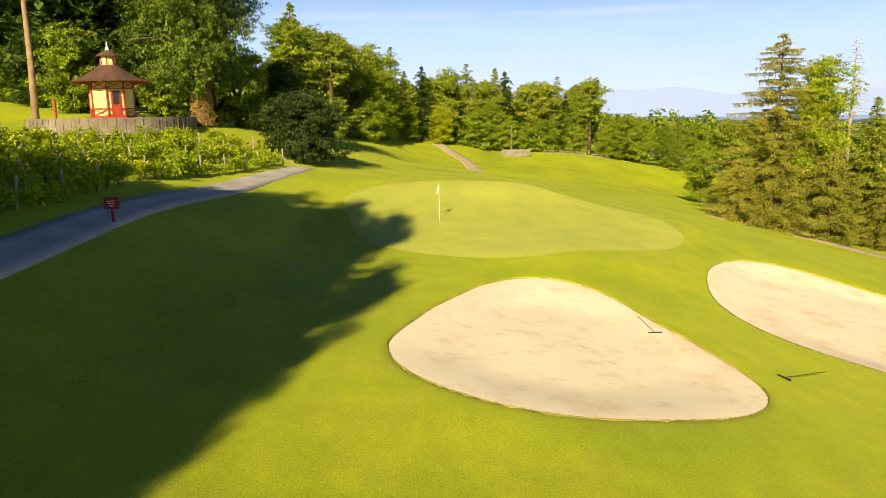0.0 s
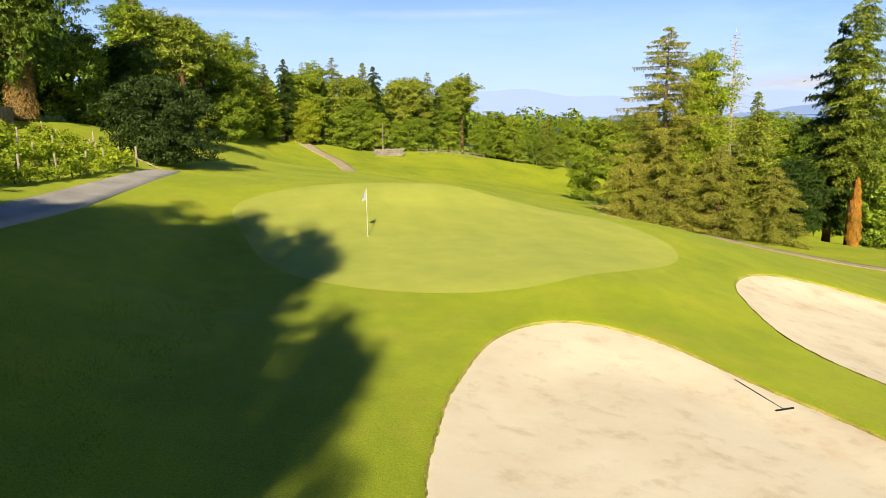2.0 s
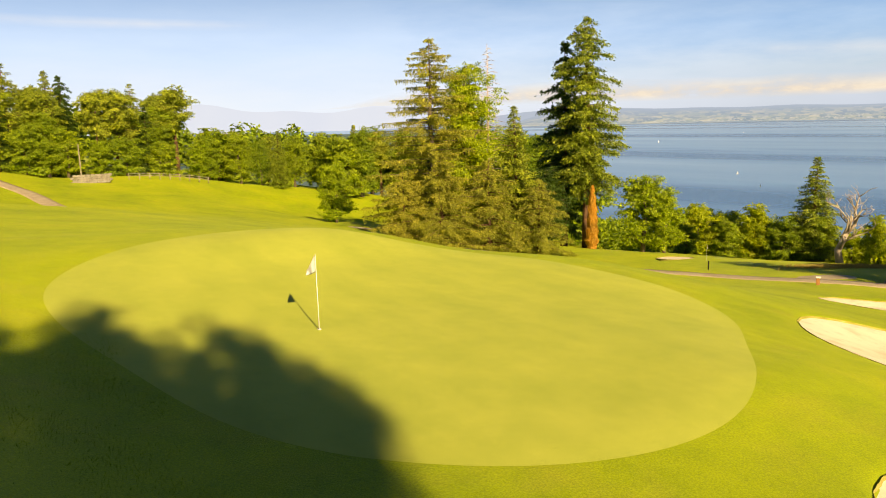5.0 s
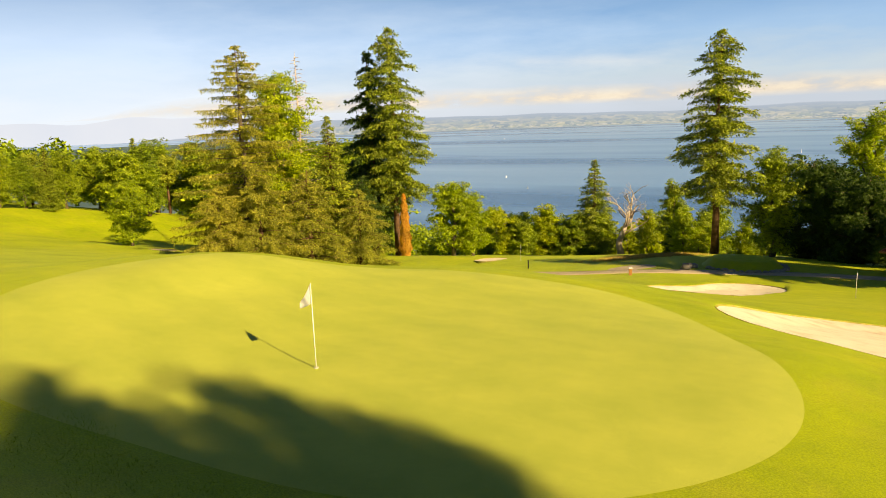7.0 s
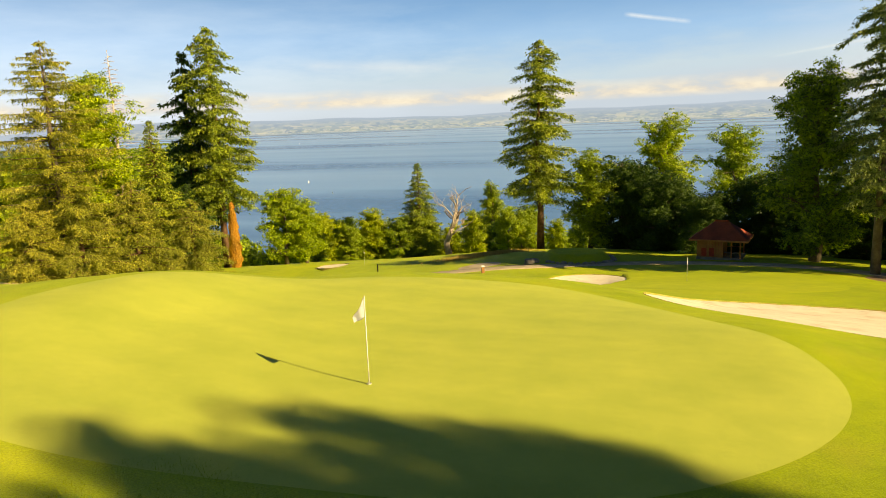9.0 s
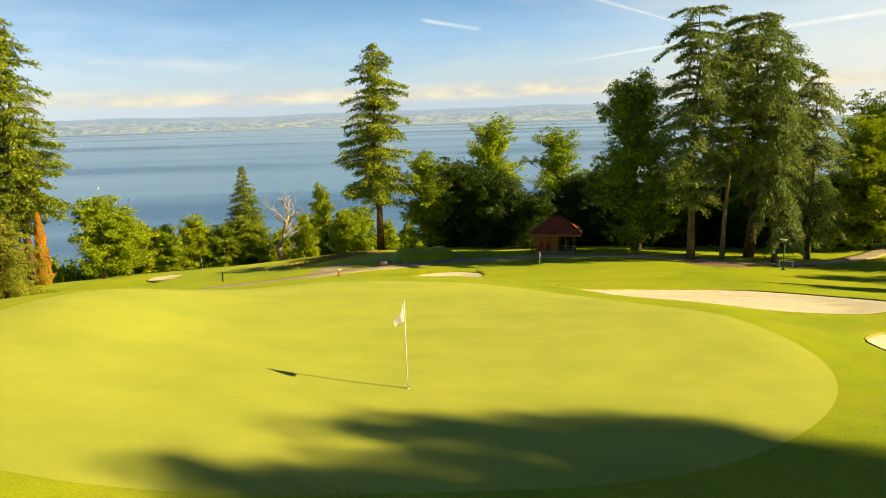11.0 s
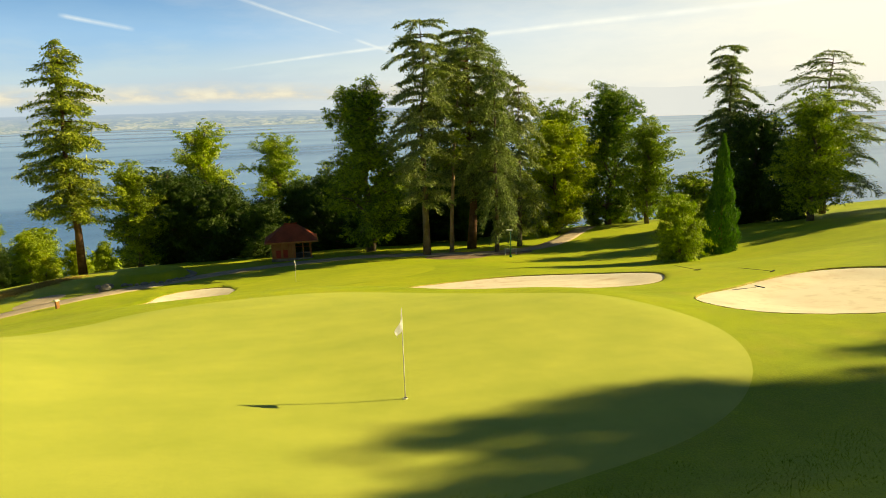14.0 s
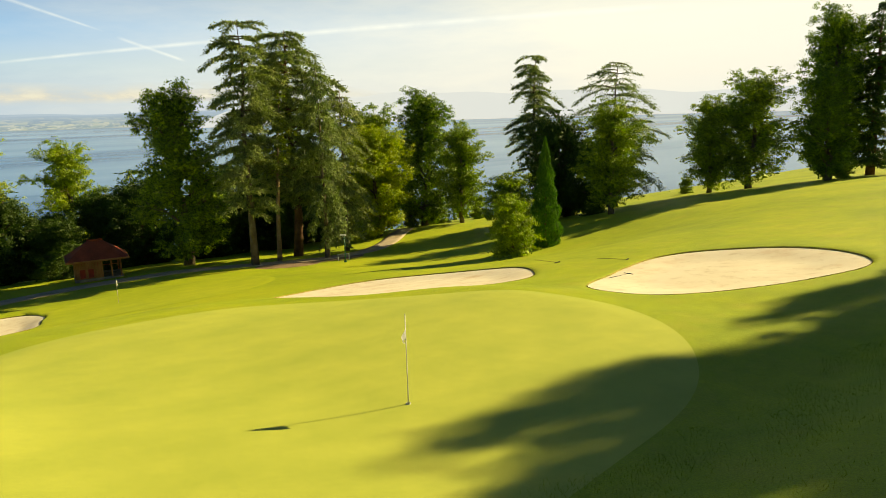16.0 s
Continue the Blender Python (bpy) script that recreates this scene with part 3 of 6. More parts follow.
def headland(reach, bearings):
    """A low wooded point in the lake with a pale strand along its near shore; reach: distances of the near shore at the bearings."""
    az = np.linspace(bearings[0], bearings[-1], 60)
    near = np.interp(az, bearings, reach)
    far = 1660 - 40 * smooth01((az - 47.0) / 1.6)
    ca, sa = np.cos(np.radians(az)), np.sin(np.radians(az))

    def sheet(name, bands, mat, label, category):
        rows = [np.stack([d * sa, d * ca, np.full_like(az, z)], -1) for d, z in bands]
        n = len(az)
        faces = [(k * n + j, k * n + j + 1, (k + 1) * n + j + 1, (k + 1) * n + j) for k in range(len(rows) - 1) for j in range(n - 1)]
        return tagged(put(name, mesh_from(name, np.concatenate(rows), faces, mat, smooth=True)), label, category, kind="structure")

    # the ground of the point shares the glowing lowland tone
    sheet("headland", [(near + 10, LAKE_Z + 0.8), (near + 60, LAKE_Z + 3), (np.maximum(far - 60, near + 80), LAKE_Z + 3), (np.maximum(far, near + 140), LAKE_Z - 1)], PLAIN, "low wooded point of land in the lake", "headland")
    sheet("strand", [(near - 6, LAKE_Z - 0.4), (near + 4, LAKE_Z + 0.9), (near + 14, LAKE_Z + 1.2)], GRAVEL, "pale strand along the wooded point", "shore")
    return near, az


HEADLAND = headland((840, 850, 890, 1040, 1230, 1420), (36.0, 43.0, 45.86, 47.5, 48.3, 48.7))



# ---- trees: tapered trunk with limbs, crown of many small leaves ----
def unit(v):
    return v / (np.linalg.norm(v, axis=-1, keepdims=True) + 1e-9)


def leaf_quads(rng, centre, normal, size, stretch=1.0):
    """Leaf-shaped quads round the centres, facing roughly along normal."""
    n = len(centre)
    a = unit(np.cross(normal, rng.normal(size=(n, 3))))
    b = np.cross(unit(normal), a)
    s = np.asarray(size).reshape(-1, 1) * rng.uniform(0.65, 1.3, (n, 1))
    a, b = a * s * stretch, b * s
    return np.stack([centre - a, centre - 0.15 * a + 0.5 * b, centre + a, centre - 0.15 * a - 0.5 * b], 1)


def tree(name, trunk, crown, trunk_mat, crown_mat, label, category="tree"):
    root = thing(name, Matrix(), label, category)
    put("trunk", mesh_from("trunk", *trunk, trunk_mat, smooth=True), root)
    if crown is not None:
        put("crown", quads_mesh("crown", crown, crown_mat), root)
    return root


def broadleaf(seed, h, r, base=0.25, leaf=0.3, count=12000, limbs=13, bark=None, leaves=None, label="leafy broadleaf tree", top=1.0, name="tree", twigs=8, tight=1.0, trunk=1.0):
    """Trunk, limbs that fork into boughs, and leaves in uneven tufts round the boughs."""
    rng = np.random.default_rng(seed)
    bark, leaves = bark or BARK_GREY, leaves or LEAF
    bend = rng.normal(size=(5, 2)) * 0.02 * h
    bend[0] = 0
    spine = np.array([(*bend[k], h * 0.8 * k / 4 - (0.6 if k == 0 else 0)) for k in range(5)])
    r0 = (0.018 * h + 0.06) * trunk
    tubes = [tube(spine, [r0 * 1.4, r0, r0 * 0.8, r0 * 0.5, r0 * 0.15], 9)]
    tufts, rads = [], []
    for k in range(limbs):
        f = (k + 0.5) / limbs
        az = k * 2.4 + rng.uniform(-0.5, 0.5)
        zt = h * (base + (0.95 - base) * f ** 0.85)
        prof = math.sin(math.pi * min(max(0.16 + 0.8 * f, 0), 1)) ** 0.7 * (1 - 0.25 * top * f)
        reach = r * prof * rng.uniform(0.62, 1.0) * 0.82
        end = np.array([math.cos(az) * reach, math.sin(az) * reach, zt])
        i = min(max(zt / h - 0.14, 0.12), 0.74) / 0.8 * 4
        j = min(int(i), 3)
        s = spine[j] + (spine[j + 1] - spine[j]) * (i - j)
        mid = s * 0.45 + end * 0.55 + (0, 0, 0.03 * h)
        tubes.append(tube([s, mid, end], [r0 * 0.4, r0 * 0.24, r0 * 0.07], 5))
        for q in range(twigs):
            t = rng.uniform(0.25, 1.12)
            p = s + (end - s) * t if t > 0.55 else mid + (end - mid) * t
            p = p + rng.normal(size=3) * (0.17 * r, 0.17 * r, 0.09 * r)
            p[2] = min(max(p[2], h * base * 0.7 + 0.3), h * 0.965)
            tufts.append(p)
            rads.append(r * rng.uniform(0.1, 0.24) * tight)
            if q % 3 == 0:
                tubes.append(tube([mid, p], [r0 * 0.14, r0 * 0.04], 4))
    tufts, rads = np.array(tufts), np.array(rads)
    # sprigs of some twenty leaves, gathered round the boughs
    sprigs = count // 20
    which = rng.choice(len(tufts), sprigs, p=rads**2 / (rads**2).sum())
    d = unit(rng.normal(size=(sprigs, 3)))
    dist = rng.uniform(0.1, 1.0, (sprigs, 1)) ** 0.5 * rng.choice([1.0, 1.0, 1.0, 1.3, 1.55], (sprigs, 1))
    heart = tufts[which] + d * dist * rads[which][:, None] * (1.15, 1.15, 0.8)
    own = rng.integers(0, sprigs, count)
    e = rng.normal(size=(count, 3)) * (1.0, 1.0, 0.5) * leaf * 1.75
    pos = heart[own] + e
    pos[:, 2] = np.minimum(pos[:, 2] - 0.35 * (e[:, 0] ** 2 + e[:, 1] ** 2), h)
    pos[:, 2] = np.maximum(pos[:, 2], 0.05)
    crown = leaf_quads(rng, pos, unit(d[own] * 0.8 + unit(e) * 0.35 + rng.normal(size=(count, 3)) * 0.5 + (0, 0, 0.35)), leaf)
    # oversized leaves added deep inside the crown to block light
    deep = count // 8
    p = tufts[rng.integers(0, len(tufts), deep)] + rng.normal(size=(deep, 3)) * 0.05 * r
    p[:, :2] *= rng.uniform(0.3, 0.85, (deep, 1))
    p[:, 2] = np.clip(p[:, 2] - 0.04 * h, 0.3, 0.84 * h)
    crown = np.concatenate([crown, leaf_quads(rng, p, rng.normal(size=(deep, 3)), leaf * 2.4)])
    return tree(name, join_tubes(tubes), crown, bark, leaves, label)


def column(seed, h, r, leaf=0.22, count=7000, leaves=None, label="slim columnar cypress", power=0.75, bark=None, name="tree"):
    """A narrow cone of close upright foliage down to the ground."""
    rng = np.random.default_rng(seed)
    f = rng.uniform(0, 1, count) ** 1.25
    rad = r * (1 - f) ** power * (0.7 + 0.3 * np.minimum(1, f * 8)) * (1 + 0.12 * np.sin(f * 37 + rng.uniform(0, 6)))
    az = rng.uniform(0, 2 * math.pi, count)
    rr = rad * rng.uniform(0.72, 1.06, count) * (1 + 0.08 * np.sin(az * 5 + f * 20))
    pos = np.stack([rr * np.cos(az), rr * np.sin(az), 0.1 + f * h * 0.99], -1)
    out = np.stack([np.cos(az), np.sin(az), 0 * az], -1)
    up = unit(np.array([0, 0, 1.0]) + out * 0.3 + rng.normal(size=(count, 3)) * 0.25)
    side = unit(np.cross(up, out + rng.normal(size=(count, 3)) * 0.5))
    s = leaf * rng.uniform(0.7, 1.4, (count, 1))
    crown = np.stack([pos - up * s * 0.8, pos + side * s * 0.4, pos + up * s, pos - side * s * 0.4], 1)
    return tree(name, tube([(0, 0, -0.4), (0, 0, h * 0.85)], [0.03 * r + 0.1, 0.03], 7), crown, bark or BARK, leaves or LEAF_DARK, label)


def snag(seed, h, r, label="bare bleached dead tree", conifer_like=False, name="dead_tree"):
    """A dead tree: forked bare branches and no leaves."""
    rng = np.random.default_rng(seed)
    tubes = []

    def grow(p, d, length, rad, depth):
        mid = p + d * length * 0.5 + rng.normal(size=3) * length * 0.06
        end = p + d * length + rng.normal(size=3) * length * 0.08
        tubes.append(tube([p, mid, end], [rad, rad * 0.8, rad * 0.5], 6 if depth < 2 else 4))
        if depth < 5:
            for _ in range(3 if depth < 3 else 2):
                nd = unit(d * 0.7 + rng.normal(size=3) * (0.6, 0.6, 0.35) + (0, 0, 0.25))
                grow(end if rng.random() < 0.6 else mid, nd, length * rng.uniform(0.5, 0.75), rad * 0.5, depth + 1)

    if conifer_like:
        tubes.append(tube([(0, 0, -0.5), (0, 0, h * 0.5), (0, 0, h)], [0.35, 0.2, 0.03], 8))
        for k in range(90):
            f = 0.35 + 0.63 * k / 90
            az = k * 2.4
            ln = r * (1 - f) ** 0.7 * rng.uniform(0.5, 1.2) + 0.3
            o = np.array([math.cos(az), math.sin(az), 0.0])
            a = np.array([0, 0, f * h])
            tubes.append(tube([a, a + o * ln * 0.5 + (0, 0, 0.12 * ln), a + o * ln + (0, 0, -0.05 * ln)], [0.05, 0.035, 0.012], 4))
            for sgn in (-1, 1):
                q = a + o * ln * 0.6
                tubes.append(tube([q, q + (o * 0.5 + np.array([-o[1], o[0], 0]) * sgn) * ln * 0.35 + (0, 0, 0.1)], [0.03, 0.01], 3))
    else:
        grow(np.array([0, 0, -0.4]), np.array([0.05, 0, 1.0]), h * 0.36, 0.03 * h, 0)
    return tree(name, join_tubes(tubes), None, DEADWOOD, None, label, "dead tree")


def conifer(seed, h, prof, whorls, per, rise=0.1, arch=0.3, fan=0.4, hang=0.3, step=0.36, spray=0.32, slim=0.2, gap=0.2, ragged=0.5, flat=False, pend=0.0,
            bark=None, needles=None, label="tall fir", name="tree", lean=0.0, swing=0.5, clump=0.1, girth=1.0):
    """Straight trunk and arching boughs set with twigs of needles. prof: (height, reach) pairs of the crown from its foot to its top, height as a share of h.
    rise, arch: how the boughs climb and then bend over; fan: twig length; hang: droop of the twigs; pend: length of the sprays that hang from a bough."""
    rng = np.random.default_rng(seed)
    bark, needles = bark or BARK, needles or NEEDLE
    cen, nor, dirs, siz, tubes = [], [], [], [], []
    wob = rng.normal(size=(6, 2)) * 0.006 * h
    wob[0] = 0
    spine = np.array([(wob[k][0] + lean * h * (k / 5) ** 2, wob[k][1], h * k / 5 - (0.8 if k == 0 else 0)) for k in range(6)])
    r0 = (0.0135 * h + 0.07) * girth
    tubes.append(tube(spine, [r0 * 1.35, r0, r0 * 0.8, r0 * 0.55, r0 * 0.3, 0.03], 9))
    foot = prof[0][0]
    shares, reaches = [p[0] for p in prof], [p[1] for p in prof]

    def needles_at(p, d, flatness):
        n = len(p)
        cen.append(p)
        dirs.append(d + rng.normal(size=(n, 3)) * 0.38)
        nor.append(np.array([0, 0, 1.0]) + rng.normal(size=(n, 3)) * flatness)
        siz.append(spray * rng.uniform(0.65, 1.25, n))

    for w in range(whorls):
        f0 = foot + (1 - foot) * (w + 0.5) / whorls
        for k in range(per):
            if rng.random() < gap:
                continue
            f = min(max(f0 + rng.normal() * 0.3 * (1 - foot) / whorls, foot), 0.99)
            i = f * 5
            j = min(int(i), 4)
            hub = spine[j] + (spine[j + 1] - spine[j]) * (i - j)
            az = 2 * math.pi * (k + rng.uniform(-swing, swing)) / per + w * 2.4
            ln = float(np.interp(f, shares, reaches)) * rng.uniform(ragged, 1.12)
            trail = pend * (1.15 - 0.75 * f)
            up, bend = rise * rng.uniform(0.4, 1.6), arch * rng.uniform(0.6, 1.4)
            out = np.array([math.cos(az), math.sin(az), 0.0])
            side = np.array([-out[1], out[0], 0.0])
            m = max(3, int(ln / step))
            t = np.clip(0.14 + 0.86 * (np.arange(m) + rng.uniform(0.2, 1.0, m)) / m, 0, 1)
            axis = hub + out * (ln * t)[:, None] + np.stack([0 * t, 0 * t, ln * (up * t - bend * t**2)], -1)
            if ln > 0.8:
                q = np.linspace(0, 1, 4)
                tubes.append(tube(hub + out * (ln * q)[:, None] + np.stack([0 * q, 0 * q, ln * (up * q - bend * q**2)], -1), [0.04 + 0.009 * ln, 0.03 + 0.006 * ln, 0.025, 0.01], 4))
            # enlarged needles added near the trunk to darken the crown by blocking light
            if ln > 2.2 and f < 0.88:
                inner = hub + out * (ln * rng.uniform(0.04, 0.5, 5))[:, None] + rng.normal(size=(5, 3)) * (0.25, 0.25, 0.25)
                needles_at(inner, rng.normal(size=(5, 3)), 1.0)
                siz[-1] *= 2.4
            needles_at(axis + rng.normal(size=(m, 3)) * clump, out * 0.8 + (0, 0, up - 2 * bend), 0.5)
            for sgn in (-1, 1):
                tl = (fan * ln * (1 - 0.8 * t) + 0.3) * rng.uniform(0.35, 1.1, m)
                c = max(3, int(tl.mean() / (spray * 0.42)))
                s = (np.arange(c) + 0.7) / c
                run = unit(out * 0.7 + side * sgn * 0.8 + rng.normal(size=(m, 3)) * 0.2)
                p = axis[:, None] + run[:, None] * (tl[:, None] * s)[..., None]
                p[..., 2] -= hang * tl[:, None] * s**2
                d = np.repeat(run[:, None], c, 1)
                d[..., 2] -= 1.6 * hang * s
                p = p.reshape(-1, 3)
                needles_at(p + rng.normal(size=p.shape) * clump, d.reshape(-1, 3), 0.3 if flat else 0.7)
            if pend:
                drop = trail * rng.uniform(0.3, 1.2, 2 * m) * min(1.0, 0.3 + ln / 4)
                c = max(2, int(pend / (spray * 0.6)))
                s = (np.arange(c) + 0.6) / c
                at = np.repeat(axis, 2, 0) + side * (rng.uniform(-0.6, 0.6, 2 * m) * fan * ln * (1 - 0.8 * np.repeat(t, 2)))[:, None]
                p = np.repeat(at[:, None], c, 1)
                p[..., 2] -= drop[:, None] * s
                p = p.reshape(-1, 3)
                needles_at(p + rng.normal(size=p.shape) * 0.06, np.array([0, 0, -1.0]) + out * 0.25 + np.zeros_like(p), 1.0)
    cen, nor, dirs, siz = np.concatenate(cen), np.concatenate(nor), np.concatenate(dirs), np.concatenate(siz)
    cen[:, 2] = np.maximum(cen[:, 2], 0.1)
    a = unit(dirs)
    b = unit(np.cross(nor, a))
    a, b = a * siz[:, None], b * siz[:, None] * slim
    crown = np.stack([cen - 0.6 * a, cen + b, cen + a, cen - b], 1)
    return tree(name, join_tubes(tubes), crown, bark, needles, label)


# ---- the trees round the green ----
def plant(proto, x, y, h, rot=0.0, wide=1.0, label="", z=None):
    """Stands a tree of height h at x, y; the first use moves the proto itself."""
    s = h / proto["height"]
    m = Matrix.LocRotScale((x, y, (float(land(x, y)) if z is None else z) - 0.05), Euler((0, 0, radians(rot))), (s * wide, s * wide, s))
    if not proto.get("used"):
        proto["used"] = True
        proto.matrix_basis = m
        ob = proto
    else:
        ob = copy_thing(proto, m @ Matrix.Diagonal([1 / k for k in proto.scale] + [1]))
        ob["used"] = True
    if label:
        ob["label"] = label
    return ob


def proto(ob, h):
    ob["height"] = float(h)
    return ob


SPRUCE = proto(conifer(1, 27, ((0.04, 6.0), (0.15, 7.8), (0.35, 7.2), (0.6, 6.0), (0.8, 4.2), (0.93, 2.2), (1, 0.3)), 42, 7, 0.02, 0.02, 0.2, 0.35, 0.26, 0.22, 0.15, gap=0.36, ragged=0.5, pend=0.9, clump=0.05,
               bark=BARK_GREY, needles=NEEDLE_GOLD, label="tall sparse spruce with drooping golden-green boughs"), 27)
LONE = proto(conifer(12, 32, ((0.22, 2.4), (0.3, 5.0), (0.5, 4.7), (0.7, 4.5), (0.85, 3.5), (0.95, 2.0), (1, 0.4)), 38, 7, 0.1, 0.26, 0.48, 0.5, 0.26, 0.25, 0.29, gap=0.26, ragged=0.32, pend=0.35, clump=0.16,
             girth=0.82, label="tall lone fir with a bare lower trunk"), 32)
FIR = proto(conifer(2, 32, ((0.12, 4.2), (0.3, 5.4), (0.55, 4.6), (0.75, 3.8), (0.9, 2.4), (1, 0.3)), 32, 7, 0.1, 0.22, 0.42, 0.4, 0.34, 0.34, 0.26, gap=0.24, ragged=0.4, clump=0.16,
            label="very tall dark fir with ragged clumped boughs"), 32)
FIR_DARK = proto(conifer(13, 30, ((0.08, 4.5), (0.3, 5.4), (0.55, 4.7), (0.75, 3.8), (0.9, 2.4), (1, 0.3)), 30, 7, 0.1, 0.34, 0.42, 0.5, 0.34, 0.36, 0.27, gap=0.2, ragged=0.4, pend=0.4, clump=0.14,
                 needles=LEAF_DARK, label="tall dark fir with dense hanging boughs"), 30)
FIR_SMALL = proto(conifer(14, 20, ((0.02, 4.2), (0.15, 4.5), (0.5, 3.0), (0.8, 1.5), (1, 0.15)), 38, 8, 0.08, 0.12, 0.5, 0.35, 0.28, 0.24, 0.27, gap=0.08, ragged=0.6,
                  label="cone-shaped dark green spruce"), 20)
GOLD = proto(conifer(15, 11, ((0.02, 4.8), (0.2, 5.2), (0.5, 4.2), (0.8, 2.6), (1, 0.4)), 15, 8, 0.08, 0.25, 0.36, 0.5, 0.24, 0.2, 0.17, gap=0.15, ragged=0.5, pend=0.7, needles=NEEDLE_GOLD,
             label="low drooping golden-green conifer"), 11)
LARCH = proto(conifer(16, 21, ((0.08, 3.6), (0.25, 4.5), (0.6, 3.2), (0.85, 1.7), (1, 0.2)), 24, 5, 0.06, 0.15, 0.4, 0.4, 0.36, 0.34, 0.26, gap=0.15, ragged=0.5, needles=LEAF, pend=0.4,
              label="tall airy light green larch"), 21)
CEDAR = proto(conifer(3, 27, ((0.22, 2.6), (0.32, 5.2), (0.55, 5.6), (0.75, 5.4), (0.9, 4.6), (0.97, 3.6), (1, 3.2)), 19, 8, 0.18, 0.38, 0.52, 0.18, 0.17, 0.23, 0.26, gap=0.27, ragged=0.42, flat=True, clump=0.05, pend=0.12,
              bark=BARK_GREY, needles=NEEDLE_CEDAR, label="tall cedar with flat layered boughs", swing=0.7), 27)
CEDAR_DOME = proto(conifer(34, 27, ((0.24, 3.0), (0.4, 5.6), (0.6, 6.9), (0.78, 6.9), (0.9, 5.8), (0.97, 4.2), (1, 2.6)), 19, 8, 0.24, 0.5, 0.52, 0.2, 0.17, 0.23, 0.26, gap=0.24, ragged=0.5, flat=True, clump=0.05, pend=0.15,
                   bark=BARK, needles=NEEDLE_CEDAR, label="tall cedar with a broad domed crown of layered boughs", swing=0.7, girth=1.1), 27)
CEDAR_WEEP = proto(conifer(17, 20, ((0.1, 3.4), (0.25, 5.6), (0.55, 5.6), (0.8, 4.6), (0.95, 3.0), (1, 1.6)), 15, 8, 0.26, 0.66, 0.55, 0.3, 0.19, 0.22, 0.26, gap=0.26, ragged=0.45, flat=True, pend=0.3, clump=0.05,
                   bark=BARK_GREY, needles=NEEDLE_CEDAR, label="weeping grey-green cedar with hanging boughs"), 20)
UMBRELLA = proto(conifer(33, 20, ((0.12, 5.0), (0.3, 8.5), (0.6, 6.6), (0.85, 6.4), (0.94, 4.6), (1, 2.2)), 18, 6, 0.26, 0.42, 0.48, 0.25, 0.2, 0.22, 0.2, gap=0.34, ragged=0.4, flat=True, clump=0.06,
                 bark=BARK_GREY, needles=NEEDLE_CEDAR, label="spreading flat-topped cedar with open boughs", swing=0.8), 20)
OAK = proto(broadleaf(4, 18, 6.5, 0.12, 0.13, 42000, 20, label="leafy green oak with a rounded crown", twigs=9, tight=0.85), 18)
CHESTNUT = proto(broadleaf(18, 22, 6.2, 0.06, 0.135, 48000, 26, leaves=LEAF_MID, label="tall dense green broadleaf tree", top=1.3, twigs=9, tight=0.8), 22)
LIME = proto(broadleaf(5, 25, 5.6, 0.06, 0.135, 50000, 26, leaves=LEAF_LIGHT, top=1.5, label="tall yellow-green leafy lime tree", tight=0.95), 25)
ELM = proto(broadleaf(19, 11, 4.4, 0.08, 0.13, 19000, 16, leaves=LEAF_LIGHT, label="young light green broadleaf tree", tight=0.85), 11)
ASH = proto(broadleaf(20, 22, 6.5, 0.3, 0.13, 30000, 19, leaves=LEAF_LIGHT, label="airy light green ash with an open crown", twigs=7, tight=0.8), 22)
MAPLE = proto(broadleaf(21, 16, 6.8, 0.05, 0.125, 44000, 22, leaves=LEAF_YELLOW, label="broad yellow-green maple, leafy to the ground", tight=0.85), 16)
YEW = proto(broadleaf(6, 13, 6.5, 0.0, 0.15, 36000, 20, leaves=LEAF_DARK, label="dense dark evergreen tree, leaves darkened for shade", top=0.9), 13)
HEDGE = proto(broadleaf(22, 9, 4.6, 0.0, 0.14, 18000, 16, leaves=LEAF, label="rounded green shrub tree on the lakeward slope", top=0.8, tight=0.9), 9)
HEDGE_LIGHT = proto(broadleaf(23, 8, 3.4, 0.0, 0.13, 14000, 14, leaves=LEAF_YELLOW, label="rounded pale yellow-green shrub on the slope", tight=0.9), 8)
BUSH = proto(broadleaf(7, 5.6, 3.4, 0.0, 0.085, 22000, 18, leaves=LEAF_LIGHT, label="rounded light green bush on the turf", top=0.6), 5.6)
POPLAR = proto(broadleaf(24, 18, 3.4, 0.03, 0.13, 24000, 24, leaves=LEAF, label="upright green poplar on the slope", top=1.2, twigs=7), 18)
CYPRESS = proto(column(25, 10.5, 1.75, 0.13, 14000, LEAF_CYPRESS, "slim dark green conical cypress", 0.8), 10.5)
RUST_CONE = proto(column(26, 10.5, 1.05, 0.15, 9000, RUST, "narrow cone of dead rust-orange foliage", 0.45), 10.5)
SNAG = snag(27, 14, 6, label="bare bleached dead tree with forked branches")
proto(SNAG, max(v.co.z for v in SNAG.children[0].data.vertices))
SNAG_SPIRE = proto(snag(28, 28, 4.5, conifer_like=True, label="bare grey dead conifer spire"), 28)
PINE = proto(broadleaf(29, 19, 5.2, 0.5, 0.17, 16000, 13, bark=BARK, leaves=NEEDLE, label="tall pine with a bare trunk and rounded crown", twigs=6, trunk=0.9, tight=0.85), 19)
TALL_PINE = proto(conifer(30, 30, ((0.45, 2.5), (0.6, 5.0), (0.8, 4.6), (0.95, 2.5), (1, 0.5)), 12, 5, 0.15, 0.2, 0.42, 0.3, 0.4, 0.4, 0.24, gap=0.3, bark=BARK_PALE, label="leaning pine with a long pale bare trunk", lean=-0.12, clump=0.16), 30)
